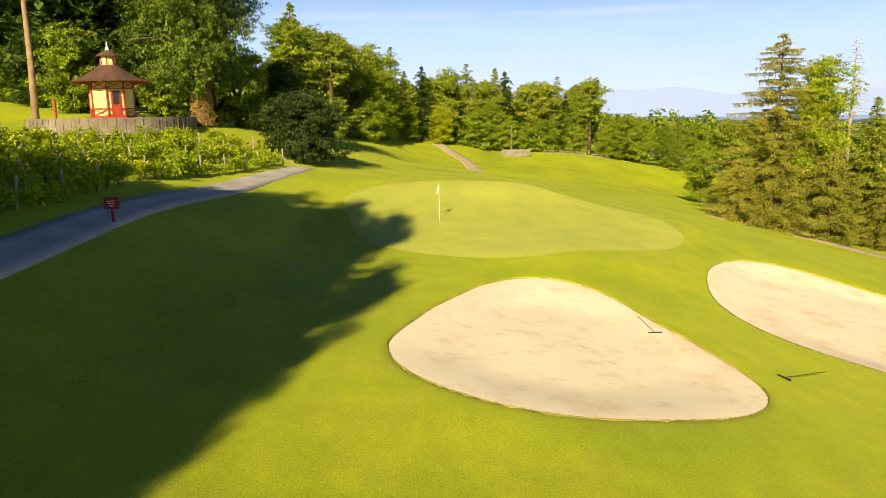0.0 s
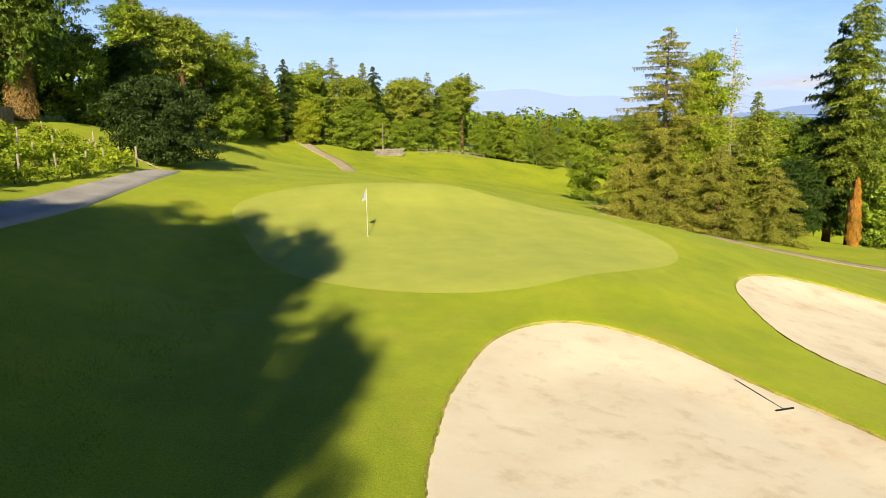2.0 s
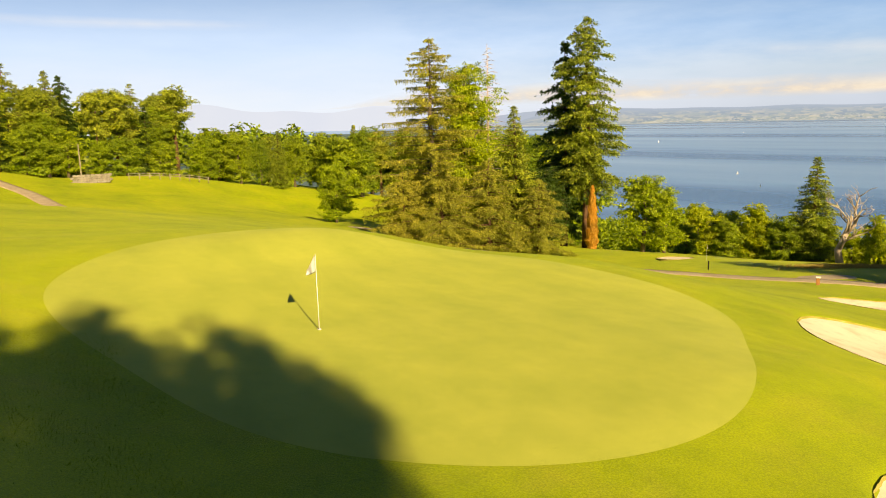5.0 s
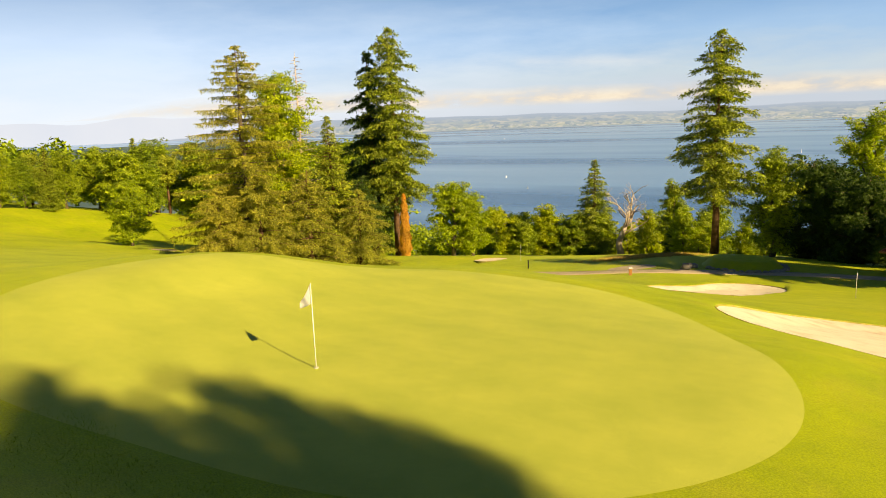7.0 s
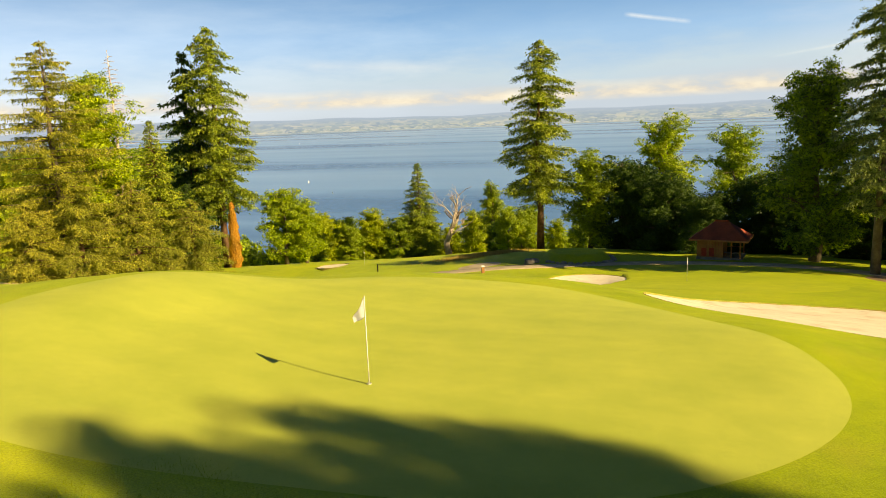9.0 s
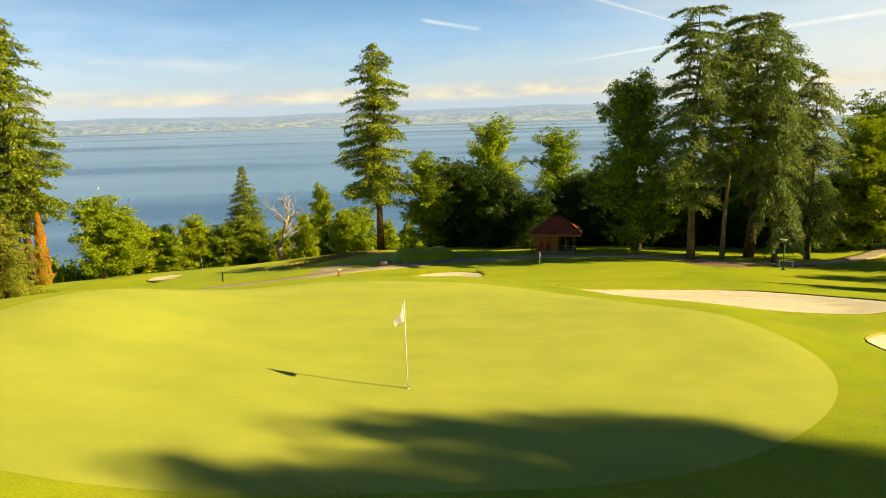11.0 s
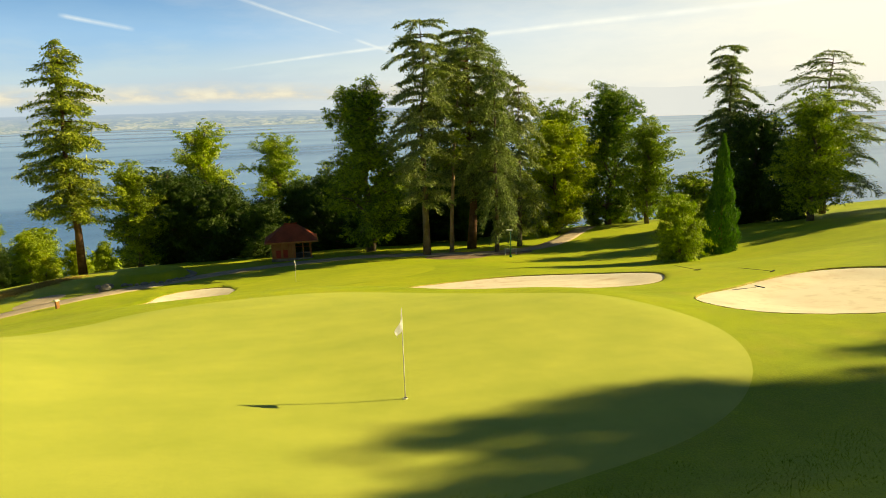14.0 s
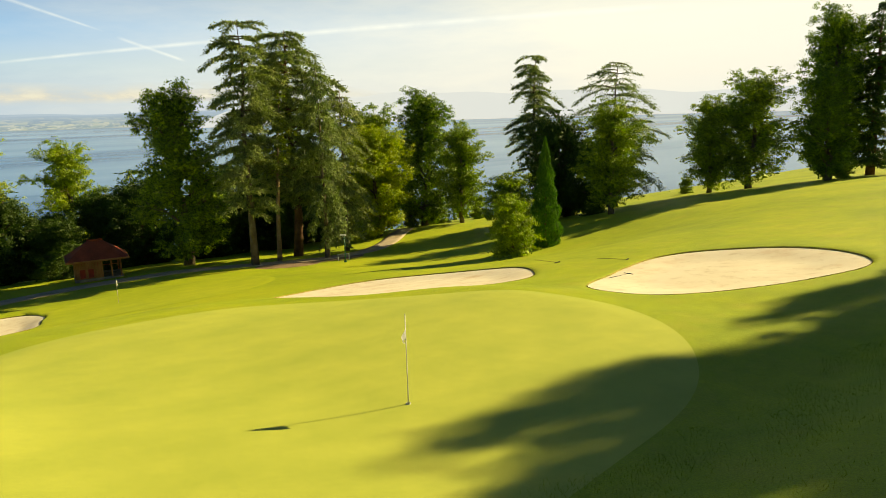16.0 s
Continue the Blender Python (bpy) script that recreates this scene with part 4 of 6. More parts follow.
WEEPER = proto(broadleaf(31, 8, 7.0, 0.0, 0.13, 52000, 24, leaves=LEAF_BLACK, label="broad very dark spreading bush beside the path", top=0.2), 8)
GREAT_OAK = proto(broadleaf(32, 27, 11.5, 0.2, 0.16, 90000, 34, leaves=LEAF_OAK, label="huge dark leafy oak beside the vineyard", top=0.6, trunk=1.5, twigs=10, tight=0.8), 27)

# clump below the green
plant(SPRUCE, 48.2, 61.4, 27.6, wide=1.15)
plant(LIME, 54.2, 61.4, 26.5, rot=67)
plant(SNAG_SPIRE, 59.2, 62.6, 29.3)
plant(FIR_SMALL, 60.8, 58.5, 20.7, rot=201)
plant(GOLD, 60.3, 53.3, 10.6, rot=268, wide=1.1)
plant(GOLD, 46.8, 57.6, 11.3, rot=335, wide=1.1)
plant(GOLD, 54.0, 56.4, 12.6, rot=42, wide=1.1)
plant(GOLD, 42.6, 60.2, 9.1, rot=109, wide=1.2)
plant(YEW, 64, 66, 13.1, rot=20)
plant(YEW, 55, 68, 13.1, rot=120)
plant(YEW, 74, 67, 13.1, rot=220)
plant(LONE, 83.2, 65.3, 38.6, rot=16, wide=1.0, label="very tall fir with a reddish bare lower trunk")
plant(FIR_DARK, 84.3, 71.5, 36.0, rot=243, wide=0.95)
plant(RUST_CONE, 81.3, 62.2, 10.6)
plant(ELM, 88.2, 57.2, 13.6, rot=17)
plant(ELM, 90.3, 54.5, 11.1, rot=84)
plant(ELM, 46.8, 87.0, 10.2, rot=111)
plant(HEDGE, 52, 69, 4.0, rot=30)
plant(HEDGE, 57, 71, 5.0, rot=90)
# lakeward slope
plant(HEDGE_LIGHT, 116.6, 65.4, 11.4, rot=151)
plant(HEDGE_LIGHT, 123.5, 57.5, 12.6, rot=218)
plant(HEDGE, 117.6, 59.9, 8.3, rot=285)
plant(HEDGE, 107.0, 61.8, 5.8, rot=352)
plant(HEDGE, 124.1, 52.1, 10.4, rot=101)
plant(FIR_SMALL, 127.0, 47.8, 22.0, rot=59, wide=1.25)
plant(SNAG, 115.0, 37.0, 14.6, rot=126, wide=1.2)
plant(HEDGE_LIGHT, 121.0, 34.3, 10.7, rot=193, wide=0.8)
plant(POPLAR, 132.0, 33.0, 18.6, rot=260)
plant(HEDGE_LIGHT, 110.4, 21.9, 4.8, rot=327)
plant(HEDGE, 134.2, 25.9, 13.0, rot=34)
plant(ELM, 107.1, 23.5, 8.7, rot=51)
rnd = random.Random(11)
for k in range(30):
    y = -72 + k * 5.4
    x = 129 + rnd.uniform(-3, 9)
    top = -13.0 - 0.045 * abs(y) + rnd.uniform(-2.0, 1.6)
    plant((HEDGE, HEDGE_LIGHT, HEDGE, YEW)[k % 4], x, y, top - float(land(x, y)), rot=rnd.uniform(0, 360), wide=rnd.uniform(0.7, 1.0))
# wood round the hut
plant(LONE, 94.7, 15.1, 31.9, rot=168, wide=1.15)
plant(OAK, 96.5, 7.7, 15.7, rot=235)
plant(ASH, 107.3, -3.2, 22.9, rot=302)
plant(ASH, 97.2, -13.0, 19.6, rot=9)
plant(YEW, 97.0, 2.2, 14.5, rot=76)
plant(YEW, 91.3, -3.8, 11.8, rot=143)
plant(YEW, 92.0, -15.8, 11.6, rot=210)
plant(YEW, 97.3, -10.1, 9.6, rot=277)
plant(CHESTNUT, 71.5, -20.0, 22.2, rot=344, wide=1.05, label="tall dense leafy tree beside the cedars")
# fill trees whose darkened leaves paint the shade between the trunks
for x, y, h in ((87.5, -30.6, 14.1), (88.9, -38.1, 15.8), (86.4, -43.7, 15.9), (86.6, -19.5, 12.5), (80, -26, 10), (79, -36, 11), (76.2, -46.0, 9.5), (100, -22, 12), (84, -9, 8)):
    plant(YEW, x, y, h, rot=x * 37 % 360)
plant(CEDAR, 60.9, -23.7, 26.3, rot=185, wide=0.85)
plant(CEDAR_DOME, 65.6, -31.4, 26.8, rot=252)
plant(CEDAR_WEEP, 58.8, -31.6, 22.0, rot=319, wide=0.62)
plant(CEDAR_WEEP, 62.6, -36.6, 20.0, rot=26, wide=0.78)
plant(TALL_PINE, 62.9, -27.6, 21.5, rot=93, wide=0.7, label="slim straight pine trunk between the cedars")
plant(MAPLE, 70.9, -47.0, 15.8, rot=135)
plant(CHESTNUT, 75.2, -58.7, 21.9, rot=202)
plant(OAK, 82.7, -54.7, 20.6, rot=269)
plant(OAK, 67.9, -60.2, 15.4, rot=336, wide=0.85)
plant(HEDGE, 75.7, -61.4, 5.2, rot=43)
plant(HEDGE, 71.7, -66.7, 3.8, rot=110)
plant(HEDGE, 76.5, -56.9, 4.3, rot=177)
plant(CEDAR, 53.7, -61.2, 21.7, rot=244, wide=0.9)
plant(OAK, 38.5, -57.7, 13.4, rot=311, label="round green oak before two cedars")
plant(UMBRELLA, 47.3, -69.9, 19.3, rot=18, wide=1.0)
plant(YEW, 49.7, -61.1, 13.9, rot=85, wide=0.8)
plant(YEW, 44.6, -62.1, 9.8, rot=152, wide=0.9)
plant(BUSH, 48.2, -51.0, 7.0, rot=219)
plant(BUSH, 32.5, -35.6, 5.7, rot=286, wide=0.75)
plant(CYPRESS, 33.2, -40.7, 10.3)
# trees on the southern rise
plant(OAK, 34.9, -82.1, 15.6, rot=60, wide=1.1)
plant(OAK, 40.0, -81.0, 13.4, rot=127)
plant(CHESTNUT, 27.2, -87.3, 22.5, rot=194, wide=0.9)
plant(FIR_DARK, 22.8, -88.9, 21.0, rot=261, wide=1.3)
plant(CHESTNUT, 25.6, -83.5, 14.4, rot=328)
plant(HEDGE, 46.7, -86.1, 2.5, rot=35)
plant(HEDGE, 24, -84, 2.5, rot=95)
# slope with the pavilion
oak = plant(GREAT_OAK, -24.0, 32.0, 25, rot=102, wide=0.72)
rng = np.random.default_rng(77)
n = 13000
f, a = rng.uniform(0, 1, n), rng.uniform(0, 6.283, n)
rr = (1.7 - 0.8 * f) * rng.uniform(0.6, 1.15, n)
pos = np.stack([rr * np.cos(a), rr * np.sin(a), 0.2 + 12.0 * f], -1)
put("dead_creeper", quads_mesh("dead_creeper", leaf_quads(rng, pos, unit(np.stack([np.cos(a), np.sin(a), 0.6 + 0 * a], -1) + rng.normal(size=(n, 3)) * 0.5), 0.085, 2.6), IVY_DEAD), oak, None, "dead brown creeper round the trunk")
plant(FIR_DARK, -27.5, 46.0, 22, rot=169, wide=0.8)
plant(TALL_PINE, -36.5, 24.0, 27, rot=180, wide=0.62)
plant(WEEPER, -13.4, 28.4, 6.6, rot=303, wide=0.84)
rnd = random.Random(5)
for k in range(17):
    x, y = -66 + k * 2.9, 44 + rnd.uniform(-4, 14) + abs(k - 8) * 0.6
    if x < -0.34 * (y + 41.5):
        plant((FIR, CHESTNUT, FIR_DARK, YEW, FIR_DARK)[k % 5], x, y, rnd.uniform(18, 26), rot=rnd.uniform(0, 360), wide=rnd.uniform(1.0, 1.3))
for k in range(9):
    plant((YEW, HEDGE)[k % 2], -52 + k * 4.2, 36 + rnd.uniform(-2, 3) + k, rnd.uniform(6, 10), rot=k * 41)
# far wood beyond the fairway
FAR_WOOD = (
    (LARCH, -25.0, 84.0, 21.2), (PINE, -19.2, 87.0, 19.2), (FIR_DARK, -22.5, 90, 17), (CHESTNUT, -28, 92, 20), (OAK, -14.5, 107.8, 19.0), (FIR, -11.0, 123.1, 20.0),
    (PINE, -17.5, 96, 18.5), (FIR_DARK, -19.0, 107.2, 18.5), (PINE, -26.5, 98, 20), (CHESTNUT, -22, 104, 19), (HEDGE, -14, 97, 8), (HEDGE, -18.5, 86, 7), (ELM, -11.5, 111, 9),
    (FIR_SMALL, -8.2, 128.3, 15.5), (FIR_DARK, -4.3, 130.4, 17.5), (CHESTNUT, -13.5, 116, 16), (OAK, 1.7, 134.5, 18.0), (MAPLE, 0.2, 128.5, 9.2), (FIR, 6.5, 136.4, 19.7),
    (PINE, 10.6, 136.2, 17.5), (FIR_SMALL, 13.5, 138.0, 20.0), (FIR_DARK, 16.2, 139.6, 19.5), (PINE, 21.7, 137.2, 17.6), (PINE, 25.5, 139, 18.0), (FIR, 29.3, 141.2, 18.6),
    (PINE, 37.6, 140.7, 19.8), (PINE, 34.8, 142.5, 18.0), (OAK, 33.0, 139.6, 14.5), (ELM, 20.6, 133.3, 7.5), (ELM, 15.2, 133.8, 9.3), (HEDGE, 8.3, 132.3, 9.0), (ELM, -7.6, 124.3, 8.2),
    (CHESTNUT, -2.6, 138.5, 16.0), (HEDGE, 26, 135, 8), (FIR_DARK, 4.2, 133.5, 14.0), (HEDGE, 33, 136, 7), (ELM, 41, 137, 8), (HEDGE, -12, 112, 7), (FIR_DARK, 31, 138, 14), (OAK, 12, 133, 12))
for k, (pr, x, y, h) in enumerate(FAR_WOOD):
    plant(pr, x, y, h, rot=k * 77 % 360, wide=1.1)
for k in range(26):
    x = 44 + k * 3.6 + rnd.uniform(-1.5, 1.5)
    y = 136 - 0.18 * (x - 44) + rnd.uniform(-4, 14)
    plant((OAK, HEDGE, OAK, CHESTNUT, FIR_SMALL, PINE)[k % 6], x, y, 4.5 - 0.02 * (x - 44) + rnd.uniform(-3.0, 1.5) - float(land(x, y)), rot=rnd.uniform(0, 360), wide=rnd.uniform(1.0, 1.25))
# tall trees by the tee behind, whose long shade falls over the green
SIN_A, COS_A, TAN_E = math.sin(SHADOW_AZ), math.cos(SHADOW_AZ), math.tan(SUN_ELEV)
for pr, u, back, reach, wide, rot in ((CHESTNUT, -5.4, -52, 6.8, 0.4, 20), (CHESTNUT, -2.2, -54, 3.9, 0.34, 330), (CHESTNUT, -3.8, -50, 1.6, 0.5, 90), (ASH, -4.2, -46, -10.0, 0.95, 100), (ASH, 0.4, -60, -19.5, 0.5, 200), (CHESTNUT, -10.5, -53, 4.4, 0.6, 140), (CHESTNUT, 0.9, -58, -9.8, 0.32, 10), (CHESTNUT, -0.9, -56, -12.0, 0.5, 190), (CHESTNUT, -8.2, -51, 5.0, 0.6, 265), (OAK, -1.9, -64, -17.0, 0.6, 40), (CHESTNUT, -9.5, -55, 2.5, 0.6, 75),
                                      (CHESTNUT, -15.5, -50, -1.0, 1.1, 250), (OAK, -22.5, -46, 1.0, 1.2, 310), (CHESTNUT, -11.0, -62, -2.0, 1.1, 60),
                                      (OAK, -6.9, -52, -13.0, 1.1, 150), (YEW, -9.5, -45, -20.0, 1.3, 30), (YEW, -4.6, -47, -17.0, 0.7, 220), (YEW, -14.5, -44, -18.0, 1.3, 80), (CHESTNUT, -9.0, -49, -8.0, 1.1, 120)):
    x, y = u * COS_A + back * SIN_A, -u * SIN_A + back * COS_A
    plant(pr, x, y, (reach - back) * TAN_E - float(land(x, y)), rot=rot, wide=wide)
for spare in [o for o in bpy.data.objects if o.get("height") and not o.get("used")]:
    for o in (*spare.children_recursive, spare):
        bpy.data.objects.remove(o)
for o in bpy.data.objects:
    for key in ("used", "height"):
        if key in o:
            del o[key]


def woods(name, spots, seed, leaves, label, size=0.7, per=520, z=None):
    """Far woodland as one mesh of many crowns."""
    rng = np.random.default_rng(seed)
    quads = []
    for x, y, h, r in spots:
        n = 16
        c = np.stack([rng.normal(size=n) * r * 0.45, rng.normal(size=n) * r * 0.45, h * rng.uniform(0.25, 0.9, n)], -1)
        w = rng.integers(0, n, per)
        d = unit(rng.normal(size=(per, 3)))
        pos = c[w] + d * rng.uniform(0.5, 1.05, (per, 1)) * r * 0.34 + (x, y, float(land(x, y)) if z is None else z)
        quads.append(leaf_quads(rng, pos, unit(d + rng.normal(size=(per, 3)) * 0.4 + (0, 0, 0.4)), size))
    ob = put(name, quads_mesh(name, np.concatenate(quads), leaves))
    return tagged(ob, label, "woodland", kind="stuff")


rnd = random.Random(3)
spots = []
for k in range(150):
    x = rnd.uniform(-60, 190)
    y = 150 + rnd.uniform(0, 75) + (0 if x < 60 else -0.12 * (x - 60))
    spots.append((x, y, rnd.uniform(11, 17) if x < 70 else rnd.uniform(12, 17), rnd.uniform(4.5, 7)))
woods("woodland", spots, 41, LEAF_MID, "dense mixed green woodland beyond the fairway")
spots = []
for k in range(150):
    y = rnd.uniform(-140, 150)
    x = 138 + rnd.uniform(0, 45)
    spots.append((x, y, rnd.uniform(6, 10), rnd.uniform(3.5, 5.5)))
woods("woodland", spots, 42, LEAF, "green woodland falling away towards the lake", 0.6, 420)


spots = []
for k in range(330):
    i = rnd.randrange(60)
    d = HEADLAND[0][i] + 26 + rnd.uniform(0, 1) ** 1.5 * 520
    a = radians(HEADLAND[1][i] + rnd.uniform(-0.1, 0.1))
    spots.append((d * math.sin(a), d * math.cos(a), rnd.uniform(10, 17), rnd.uniform(7, 11)))
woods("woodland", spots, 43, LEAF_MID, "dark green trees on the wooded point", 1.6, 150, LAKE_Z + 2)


# ---- materials of the built things ----
WHITE = mottled("white_paint", (0.74, 0.74, 0.72), (0.82, 0.82, 0.8), 3.0, 60.0, 0.45, 0.05, 0.002)
CLOTH = mottled("white_flag_cloth", (0.78, 0.78, 0.78), (0.86, 0.86, 0.86), 6.0, 90.0, 0.8, 0.1, 0.003)
CONCRETE = mottled("board_marked_concrete", (0.13, 0.11, 0.085), (0.3, 0.26, 0.21), 0.5, 9.0, 0.95, 0.5, 0.03, spec=0.2)
YELLOW_PANEL = mottled("cream_yellow_panel", (0.72, 0.58, 0.24), (0.82, 0.68, 0.32), 0.8, 30.0, 0.7, 0.1, 0.004)
RED_WOOD = mottled("red_painted_timber", (0.28, 0.035, 0.02), (0.48, 0.06, 0.03), 2.0, 30.0, 0.6, 0.2, 0.004)
ROOF_BROWN = mottled("brown_roof", (0.085, 0.045, 0.038), (0.15, 0.08, 0.062), 0.9, 16.0, 0.75, 0.4, 0.02)
ROOF_RED = mottled("red_tiled_roof", (0.2, 0.045, 0.025), (0.32, 0.075, 0.04), 0.9, 12.0, 0.85, 0.5, 0.03)
WOOD = mottled("orange_brown_wood", (0.32, 0.14, 0.04), (0.5, 0.24, 0.08), 1.2, 24.0, 0.7, 0.3, 0.01)
GREY_WOOD = mottled("weathered_grey_post", (0.26, 0.22, 0.17), (0.46, 0.4, 0.31), 3.0, 30.0, 0.9, 0.5, 0.01)
DARK_METAL = mottled("dark_metal", (0.02, 0.02, 0.02), (0.05, 0.05, 0.05), 5.0, 60.0, 0.5, 0.1, 0.002, 0.6)
GREEN_PAINT = mottled("dark_green_paint", (0.01, 0.09, 0.05), (0.02, 0.15, 0.08), 4.0, 50.0, 0.45, 0.05, 0.002)
STONE = mottled("grey_limestone", (0.2, 0.18, 0.15), (0.38, 0.35, 0.3), 1.5, 20.0, 0.9, 0.6, 0.03, spec=0.2)
DARK_GLASS = mottled("dark_window_glass", (0.02, 0.025, 0.03), (0.04, 0.045, 0.05), 1.0, 4.0, 0.1, 0.0, 0.001)


def bm_rod(a, b, r0, r1=None, n=10):
    v, f = tube([a, b], [r0, r0 if r1 is None else r1], n)
    bm = bmesh.new()
    vs = [bm.verts.new(p) for p in v]
    for q in f:
        bm.faces.new([vs[i] for i in q])
    return bm


def at_ground(x, y, rot=0.0, lift=0.0):
    return pose(x, y, float(land(x, y)) + lift, 0, 0, rot)


# ---- the flagstick on the green ----
def flagstick(x, y, h, rot, lift, label, wave=0.14):
    root = thing("flagstick", at_ground(x, y, rot, lift), label, "flagstick", "flagsticks on the greens")
    part("pole", bm_rod((0, 0, -0.12), (0, 0, h), 0.017, 0.010), WHITE, root, smooth=True)
    part("cup_rim", bm_lathe([(0.054, -0.1), (0.058, 0.012), (0.052, 0.014), (0.05, -0.1)], 24, cap=False), WHITE, root, "white rim of the hole")
    # solid dark disc stands in for the shade inside the cup
    part("hole", bm_lathe([(0.05, -0.05), (0.05, 0.004)], 24), DARK_METAL, root, "dark disc painted for the shade in the cup")
    # limp triangular flag, folded in soft waves
    bm = bmesh.new()
    nu, nv = 12, 9
    grid = []
    for i in range(nu + 1):
        u = i / nu
        row = []
        for j in range(nv + 1):
            v = j / nv
            top, bot = h - 0.02 - 0.46 * u, h - 0.5 - 0.10 * u
            row.append(bm.verts.new((0.02 + 0.27 * u, wave * math.sin(u * 5.2 + v * 1.4) * u * 0.55, top + (bot - top) * v - 0.03 * math.sin(u * 3))))
        grid.append(row)
    for i in range(nu):
        for j in range(nv):
            bm.faces.new((grid[i][j], grid[i + 1][j], grid[i + 1][j + 1], grid[i][j + 1]))
    bmesh.ops.solidify(bm, geom=bm.faces[:], thickness=0.004)
    part("flag", bm, CLOTH, root, "limp white flag", smooth=True)
    return root


flagstick(0, 0, 2.13, 138, 0.03, "white flagstick with a limp white flag in the hole")
flagstick(52.2, -6.9, 2.13, 200, 0.05, "white flagstick on the lower practice green")
flagstick(73.2, 35.4, 2.2, 30, 0.0, "slim white flagstick far down the slope")
far_post = thing("marker_post", at_ground(64.2, 29.3), "short dark marker post on the lower slope", "post")
part("post", bm_box((0.12, 0.12, 1.1), (0, 0, 0.45), 0.015), DARK_METAL, far_post)
part("cap", bm_box((0.16, 0.16, 0.05), (0, 0, 1.02), 0.01), DARK_METAL, far_post)


# ---- bunker rakes ----
def rake(x, y, rot, z, label, tilt=2.0):
    root = thing("bunker_rake", pose(x, y, z, 0, tilt, rot), label, "rake", "bunker rakes")
    part("handle", bm_rod((0, 0, 0.05), (1.65, 0, 0.04), 0.010), DARK_METAL, root, smooth=True)
    part("head", bm_box((0.05, 0.5, 0.035), (0, 0, 0.06), 0.010), DARK_METAL, root)
    for k in range(11):
        part("tooth", bm_rod((0, -0.24 + 0.048 * k, 0.05), (0.0, -0.24 + 0.048 * k, 0.0), 0.009, 0.006, 6), DARK_METAL, root)
    return root


rake(7.35, -18.3, 95, float(land(7.35, -18.3)) - 0.14, "dark bunker rake lying on the sand", -4.0)
rake(10.05, -21.9, 21, float(land(10.05, -22.0)) + 0.03, "dark rake lying in the grass beside the bunker")
rake(14.7, -21.6, 5, float(land(14.7, -21.6)) + 0.03, "dark rake at the lip of the side bunker")


# ---- course furniture ----
def tee_sign(x, y, rot):
    root = thing("tee_sign", at_ground(x, y, rot), "small red-brown sign box on a post beside the path", "sign")
    part("post", bm_box((0.09, 0.09, 0.75), (0, 0, 0.3), 0.01), RED_WOOD, root)
    part("board", bm_box((0.52, 0.14, 0.4), (0, 0, 0.78), 0.02), RED_WOOD, root)
    part("cap", bm_box((0.58, 0.2, 0.05), (0, 0, 1.0), 0.012), RED_WOOD, root)
    for k in range(3):
        part("lettering", bm_box((0.3 - 0.06 * k, 0.012, 0.035), (0, -0.076, 0.88 - 0.09 * k)), CLOTH, root, "pale line of lettering")
    return root


tee_sign(-12.0, -15.4, 5)

marker = thing("tee_post", at_ground(58.7, 14.2, 30), "short wooden tee post with a pale cap by the path", "post")
part("post", bm_box((0.3, 0.3, 0.75), (0, 0, 0.33), 0.02), WOOD, marker)
part("cap", bm_box((0.42, 0.42, 0.14), (0, 0, 0.76), 0.03), WHITE, marker, "pale slanted cap")

lamp = thing("lamp_post", at_ground(51.7, -29.7, 40), "green lamp post with a white head by the wood", "lamp post")
part("base", bm_lathe([(0.16, 0), (0.16, 0.12), (0.08, 0.2)], 16), GREEN_PAINT, lamp)
part("pole", bm_rod((0, 0, 0.1), (0, 0, 2.85), 0.06, 0.045, 12), GREEN_PAINT, lamp, smooth=True)
part("collar", bm_lathe([(0.07, 2.5), (0.09, 2.56), (0.07, 2.62)], 14), GREEN_PAINT, lamp)
part("head", bm_box((0.7, 0.26, 0.13), (0.12, 0, 2.92), 0.04), WHITE, lamp, "white lamp head")

stand = thing("bag_stand", at_ground(54.2, -31.0, 60), "low pale metal bag stand beside the path", "stand")
for sx in (-0.6, 0.6):
    part("leg", bm_rod((sx, -0.25, 0), (sx, 0.1, 0.7), 0.03), WHITE, stand)
    part("leg", bm_rod((sx, 0.35, 0), (sx, 0.1, 0.7), 0.03), WHITE, stand)
part("rail", bm_rod((-0.65, 0.1, 0.7), (0.65, 0.1, 0.7), 0.035), WHITE, stand)


def stone_mesh(seed):
    rng = np.random.default_rng(seed)
    bm = bmesh.new()
    bmesh.ops.create_icosphere(bm, subdivisions=2, radius=0.5)
    for v in bm.verts:
        v.co = v.co * (1 + 0.22 * noise.noise(v.co * 2.3 + Vector((seed * 3.1, 0, 0)))) 
        v.co.z *= 0.62
    me = bpy.data.meshes.new("stone")
    bm.to_mesh(me)
    bm.free()
    me.materials.append(STONE)
    return me


STONES = [stone_mesh(k) for k in range(5)]
rnd = random.Random(9)

# raised tee edged with stones
TEE = (72.5, 6.2, 5.2, ((0.6, 0.4),))


